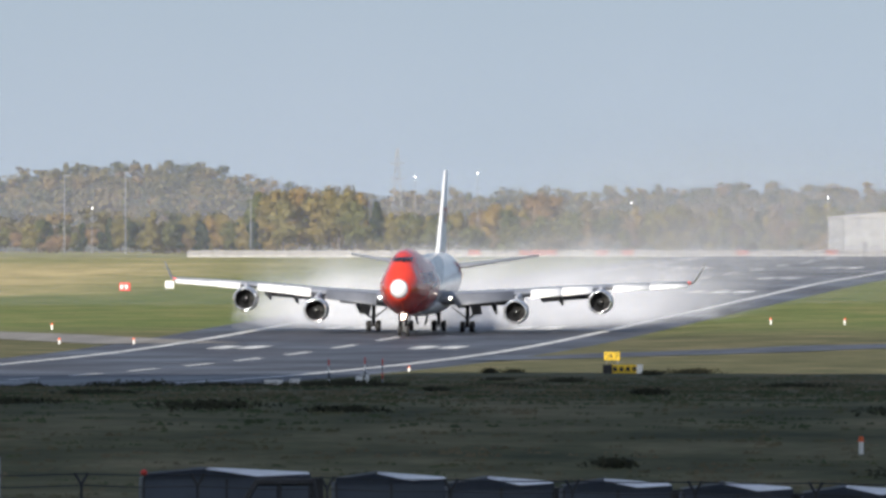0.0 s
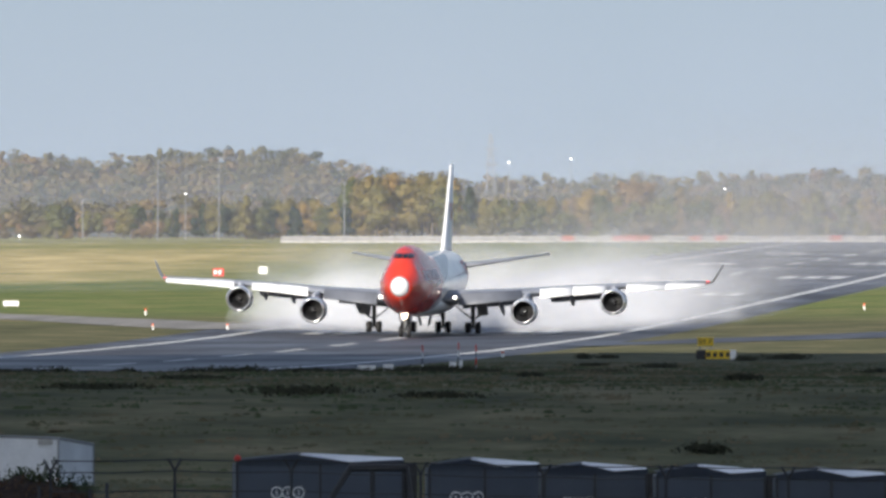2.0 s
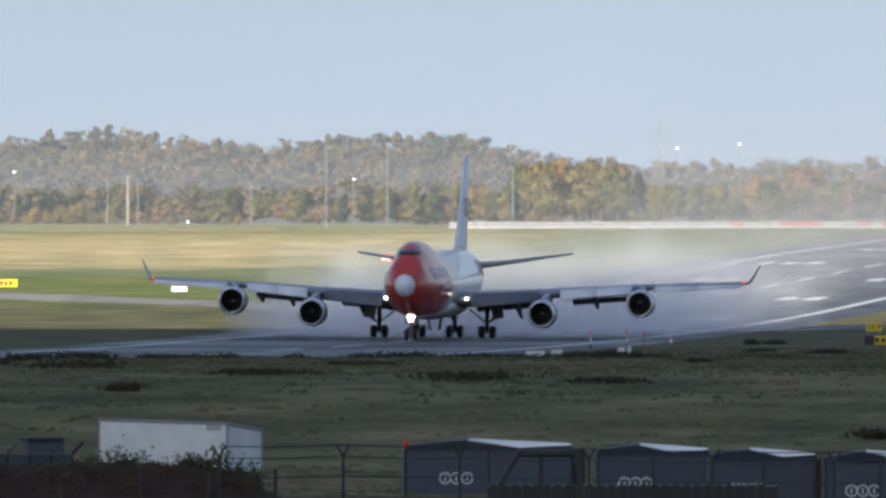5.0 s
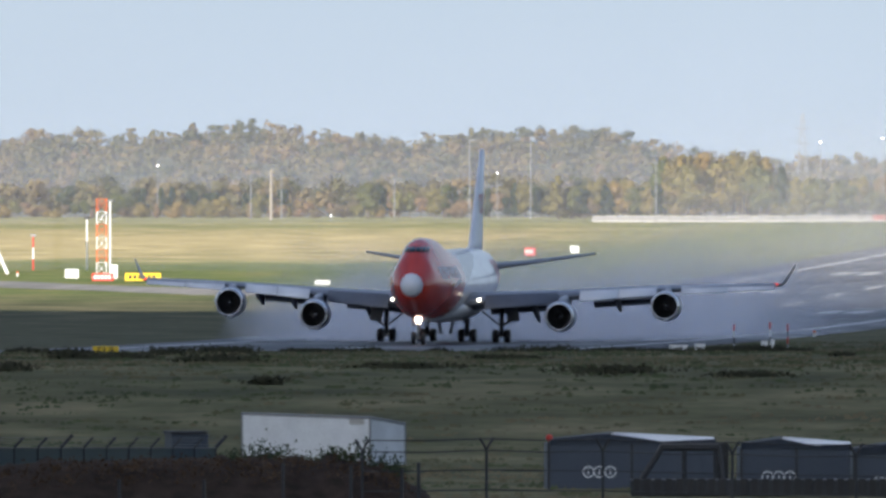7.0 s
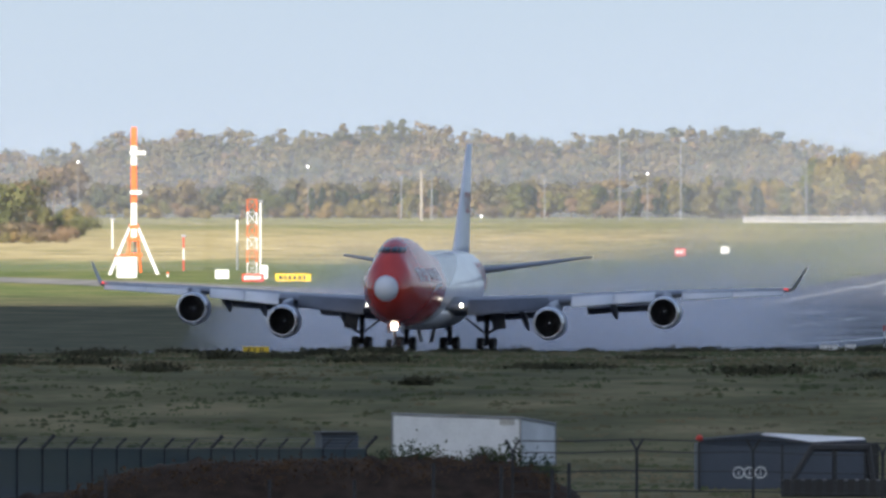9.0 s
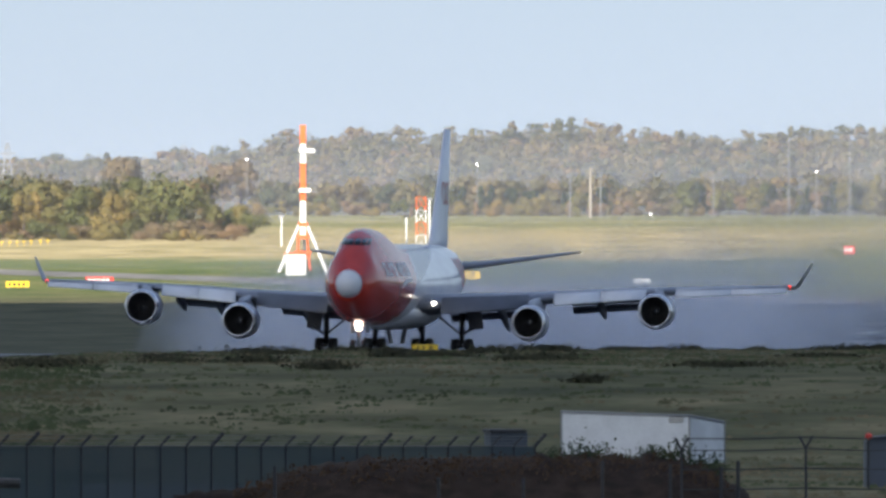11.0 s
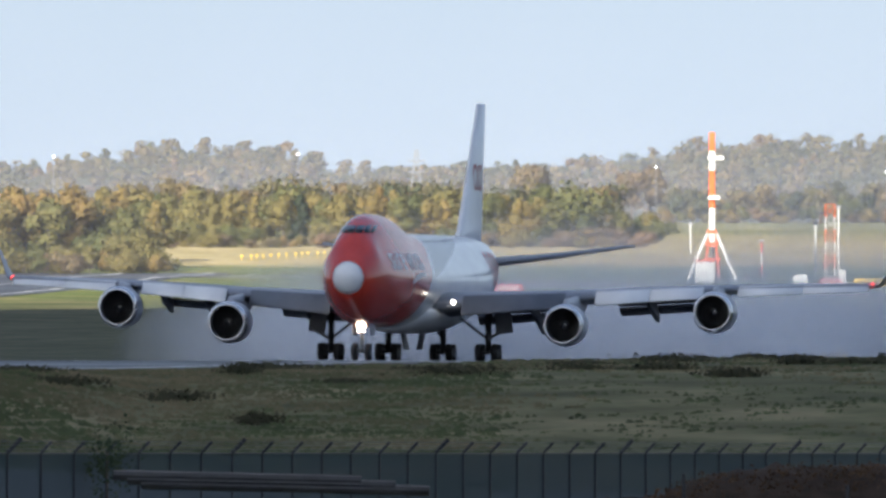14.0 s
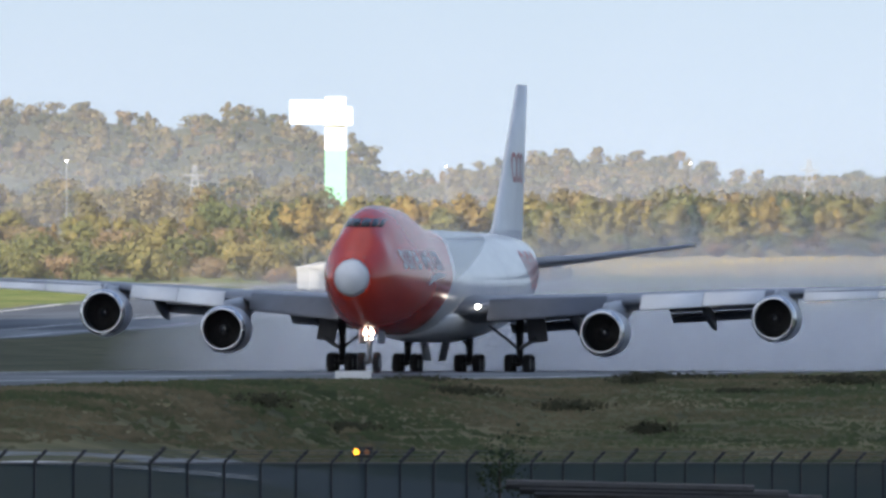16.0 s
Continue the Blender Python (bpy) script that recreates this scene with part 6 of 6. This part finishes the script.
def spray_material(name, density, wide, spread, tall, rise, noise_scale, white, through_share):
    """Fine droplets: thickest near the ground and along the middle of the trail, thinning out upwards and sideways; in aircraft coordinates."""
    m = bpy.data.materials.new(name)
    m.use_nodes = True
    t = m.node_tree
    t.nodes.remove(t.nodes["Principled BSDF"])
    dif, trl, tr = t.nodes.new("ShaderNodeBsdfDiffuse"), t.nodes.new("ShaderNodeBsdfTranslucent"), t.nodes.new("ShaderNodeBsdfTransparent")
    half, mx = t.nodes.new("ShaderNodeMixShader"), t.nodes.new("ShaderNodeMixShader")
    for k in (dif, trl):
        k.inputs["Color"].default_value = (white, white * 1.015, white * 1.05, 1)
    half.inputs[0].default_value = through_share
    t.links.new(dif.outputs[0], half.inputs[1])
    t.links.new(trl.outputs[0], half.inputs[2])
    co = t.nodes.new("ShaderNodeTexCoord").outputs["Object"]
    sep = t.nodes.new("ShaderNodeSeparateXYZ")
    t.links.new(co, sep.inputs[0])
    behind = math_node(t, "SUBTRACT", -40.0, sep.outputs[0])
    puffs = math_node(t, "SUBTRACT", noise_node(t, co, noise_scale, 4.0, (0.5, 1, 1.3)), 0.5)
    side = math_node(t, "DIVIDE", math_node(t, "ABSOLUTE", sep.outputs[1]), math_node(t, "MULTIPLY_ADD", behind, spread, wide))
    up = math_node(t, "DIVIDE", sep.outputs[2], math_node(t, "MULTIPLY_ADD", behind, rise, tall))
    fades = []
    for v, lo, hi, k in ((side, 0.55, 1.1, 0.9), (up, -0.1, 1.15, 1.1)):
        mr = t.nodes.new("ShaderNodeMapRange")
        mr.interpolation_type = "SMOOTHSTEP"
        mr.inputs[1].default_value, mr.inputs[2].default_value, mr.inputs[3].default_value, mr.inputs[4].default_value = lo, hi, 1.0, 0.0
        t.links.new(math_node(t, "MULTIPLY_ADD", puffs, k, v), mr.inputs[0])
        fades.append(mr.outputs[0])
    amount = math_node(t, "MULTIPLY", math_node(t, "MULTIPLY", fades[0], fades[1]), density)
    t.links.new(amount, mx.inputs[0])
    t.links.new(tr.outputs[0], mx.inputs[1])
    t.links.new(half.outputs[0], mx.inputs[2])
    t.links.new(mx.outputs[0], t.nodes["Material Output"].inputs[0])
    return m


def spray_trail(label, mat, xs, wide, low, high):
    """Billowing veils of droplets, one behind the other along the trail."""
    bm = bmesh.new()
    ny, nz = 22, 7
    for k, x in enumerate(xs):
        w = wide[0] + (wide[1] - wide[0]) * k / (len(xs) - 1)
        top = high[0] + (high[1] - high[0]) * k / (len(xs) - 1)
        rows = []
        for j in range(nz + 1):
            z = low + (top - low) * j / nz
            rows.append([])
            for i in range(ny + 1):
                y = -w + 2 * w * i / ny
                bow = -0.006 * y * y + 1.6 * noise.noise((y * 0.13, z * 0.25, k * 3.7)) - 3.0 * z
                rows[-1].append(bm.verts.new((x + bow, y, z)))
        for a, b in zip(rows, rows[1:]):
            for i in range(ny):
                bm.faces.new((a[i], a[i + 1], b[i + 1], b[i]))
    ob = part("water_spray", bm, mat, None, label, True)
    return tagged(ob, category="spray", kind="stuff")


def build_spray():
    near = spray_trail("white spray thrown up behind the wheels and engines", spray_material("dense_spray", 0.15, 23.0, 0.05, 5.0, 0.030, 0.16, 0.88, 0.40),
                       [-41 - 5.2 * i for i in range(24)], (24, 36), -1.5, (8, 14))
    far = spray_trail("pale mist hanging over the runway behind the aircraft", spray_material("thin_mist", 0.044, 22.0, 0.03, 8.0, 0.016, 0.06, 0.70, 0.66),
                      [-170 - 34 * i for i in range(24)], (36, 70), -8.0, (16, 30))
    return [near, far]


SPRAY = build_spray()


def build_haze():
    """Distance haze painted onto long rounded shells, before the woods and before the hills."""
    for d, density, low, high, label in ((2640, 0.035, 14, 30, "thin see-through shell coloured as haze over the field"), (3220, 0.055, 14, 32, "thin see-through shell coloured as haze before the woods"), (3780, 0.085, 30, 75, "pale blue see-through shell coloured as haze between the woods and the hills")):
        bm = bmesh.new()
        rings = []
        for i in range(61):
            b = -5200 + 7600 * i / 60
            x, y = math.sin(b * STEP), math.cos(b * STEP)
            floor_z = polar(b, d).z - 0.3
            ring = []
            for off, z in ((-9, floor_z), (-8, high * 0.5), (-4, high * 0.9), (0, high + 1), (4, high * 0.9), (8, high * 0.5), (9, floor_z)):
                r = d + off + 3 * noise.noise((i * 0.4, z * 0.05, d))
                ring.append(bm.verts.new((x * r, y * r, z)))
            rings.append(ring)
        for a, c in zip(rings, rings[1:]):
            for k in range(len(a) - 1):
                bm.faces.new((a[k], c[k], c[k + 1], a[k + 1]))
        # the air's pale blue light is put into the shell's tint
        ob = part("haze_shell", bm, mist_material("painted_haze", density, (0.53, 0.57, 0.71, 1), (low, high)), None, label, True)
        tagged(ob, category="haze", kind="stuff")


build_haze()


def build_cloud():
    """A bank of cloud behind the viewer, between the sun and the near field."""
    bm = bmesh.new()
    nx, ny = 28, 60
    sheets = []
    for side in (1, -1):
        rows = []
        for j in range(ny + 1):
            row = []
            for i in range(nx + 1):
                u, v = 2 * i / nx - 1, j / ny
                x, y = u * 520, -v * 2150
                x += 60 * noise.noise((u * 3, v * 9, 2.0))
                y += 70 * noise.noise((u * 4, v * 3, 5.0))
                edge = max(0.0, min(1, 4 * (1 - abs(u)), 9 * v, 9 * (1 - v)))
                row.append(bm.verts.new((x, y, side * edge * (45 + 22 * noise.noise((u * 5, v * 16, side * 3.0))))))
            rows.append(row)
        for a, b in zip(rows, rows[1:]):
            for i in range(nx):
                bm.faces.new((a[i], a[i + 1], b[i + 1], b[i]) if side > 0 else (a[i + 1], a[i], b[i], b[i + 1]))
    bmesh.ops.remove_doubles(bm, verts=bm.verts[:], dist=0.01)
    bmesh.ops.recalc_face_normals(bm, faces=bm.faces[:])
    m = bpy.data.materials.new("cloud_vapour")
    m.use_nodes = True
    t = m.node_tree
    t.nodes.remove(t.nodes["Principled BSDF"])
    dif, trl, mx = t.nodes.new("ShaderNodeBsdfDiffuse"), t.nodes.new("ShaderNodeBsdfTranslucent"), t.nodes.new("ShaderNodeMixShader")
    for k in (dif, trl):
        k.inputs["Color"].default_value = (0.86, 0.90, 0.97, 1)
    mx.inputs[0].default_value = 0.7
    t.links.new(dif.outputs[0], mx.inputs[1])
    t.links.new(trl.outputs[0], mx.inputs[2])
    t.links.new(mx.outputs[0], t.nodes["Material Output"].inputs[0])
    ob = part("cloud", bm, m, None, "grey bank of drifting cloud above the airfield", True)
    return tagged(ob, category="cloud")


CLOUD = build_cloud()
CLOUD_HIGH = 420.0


# ---- what moves ----
def motions():
    runs = [(0.0, 33.1), (0.5, 61.1), (1.0, 94.3), (1.5, 124.6), (2.0, 158.0), (2.5, 189.0), (3.0, 222.4), (3.5, 253.0), (6.0, 414.5), (6.5, 448.1), (7.0, 485.0), (7.5, 519.8), (8.0, 559.3),
            (8.5, 595.6), (9.0, 636.2), (11.5, 824.5), (12.0, 863.9), (12.5, 901.4), (13.0, 941.2), (13.5, 979.2), (14.0, 1020.4), (14.5, 1059.8), (15.0, 1097.4), (15.5, 1143.6), (16.0, 1188.4)]
    rows = []
    for t, s in runs:
        u = (t - 8) / 8
        z = ((((-0.7622 * u - 0.6476) * u + 0.448) * u + 3.487) * u + 1.0622) * u - 12.2236 + EYE
        pitch = math.degrees(0.01 * ((-0.2398 * u + 1.4537) * u - 0.2971))
        p = ORIGIN + ALONG * s
        rows.append((t, pose(p.x, p.y, z + 0.02, math.degrees(-0.0084), -pitch, -90 - math.degrees(HEAD))))
    walk(AIRCRAFT, rows)
    for ob in SPRAY:
        walk(ob, [(t, pose(m.translation.x, m.translation.y, m.translation.z, 0, 0.65 if t < 4 else 0.4, -90 - math.degrees(HEAD))) for t, m in rows])
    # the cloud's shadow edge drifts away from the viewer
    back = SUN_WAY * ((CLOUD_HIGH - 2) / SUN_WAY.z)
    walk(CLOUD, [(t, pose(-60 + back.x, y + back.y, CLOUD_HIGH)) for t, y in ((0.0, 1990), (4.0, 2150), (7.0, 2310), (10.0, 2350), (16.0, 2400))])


motions()
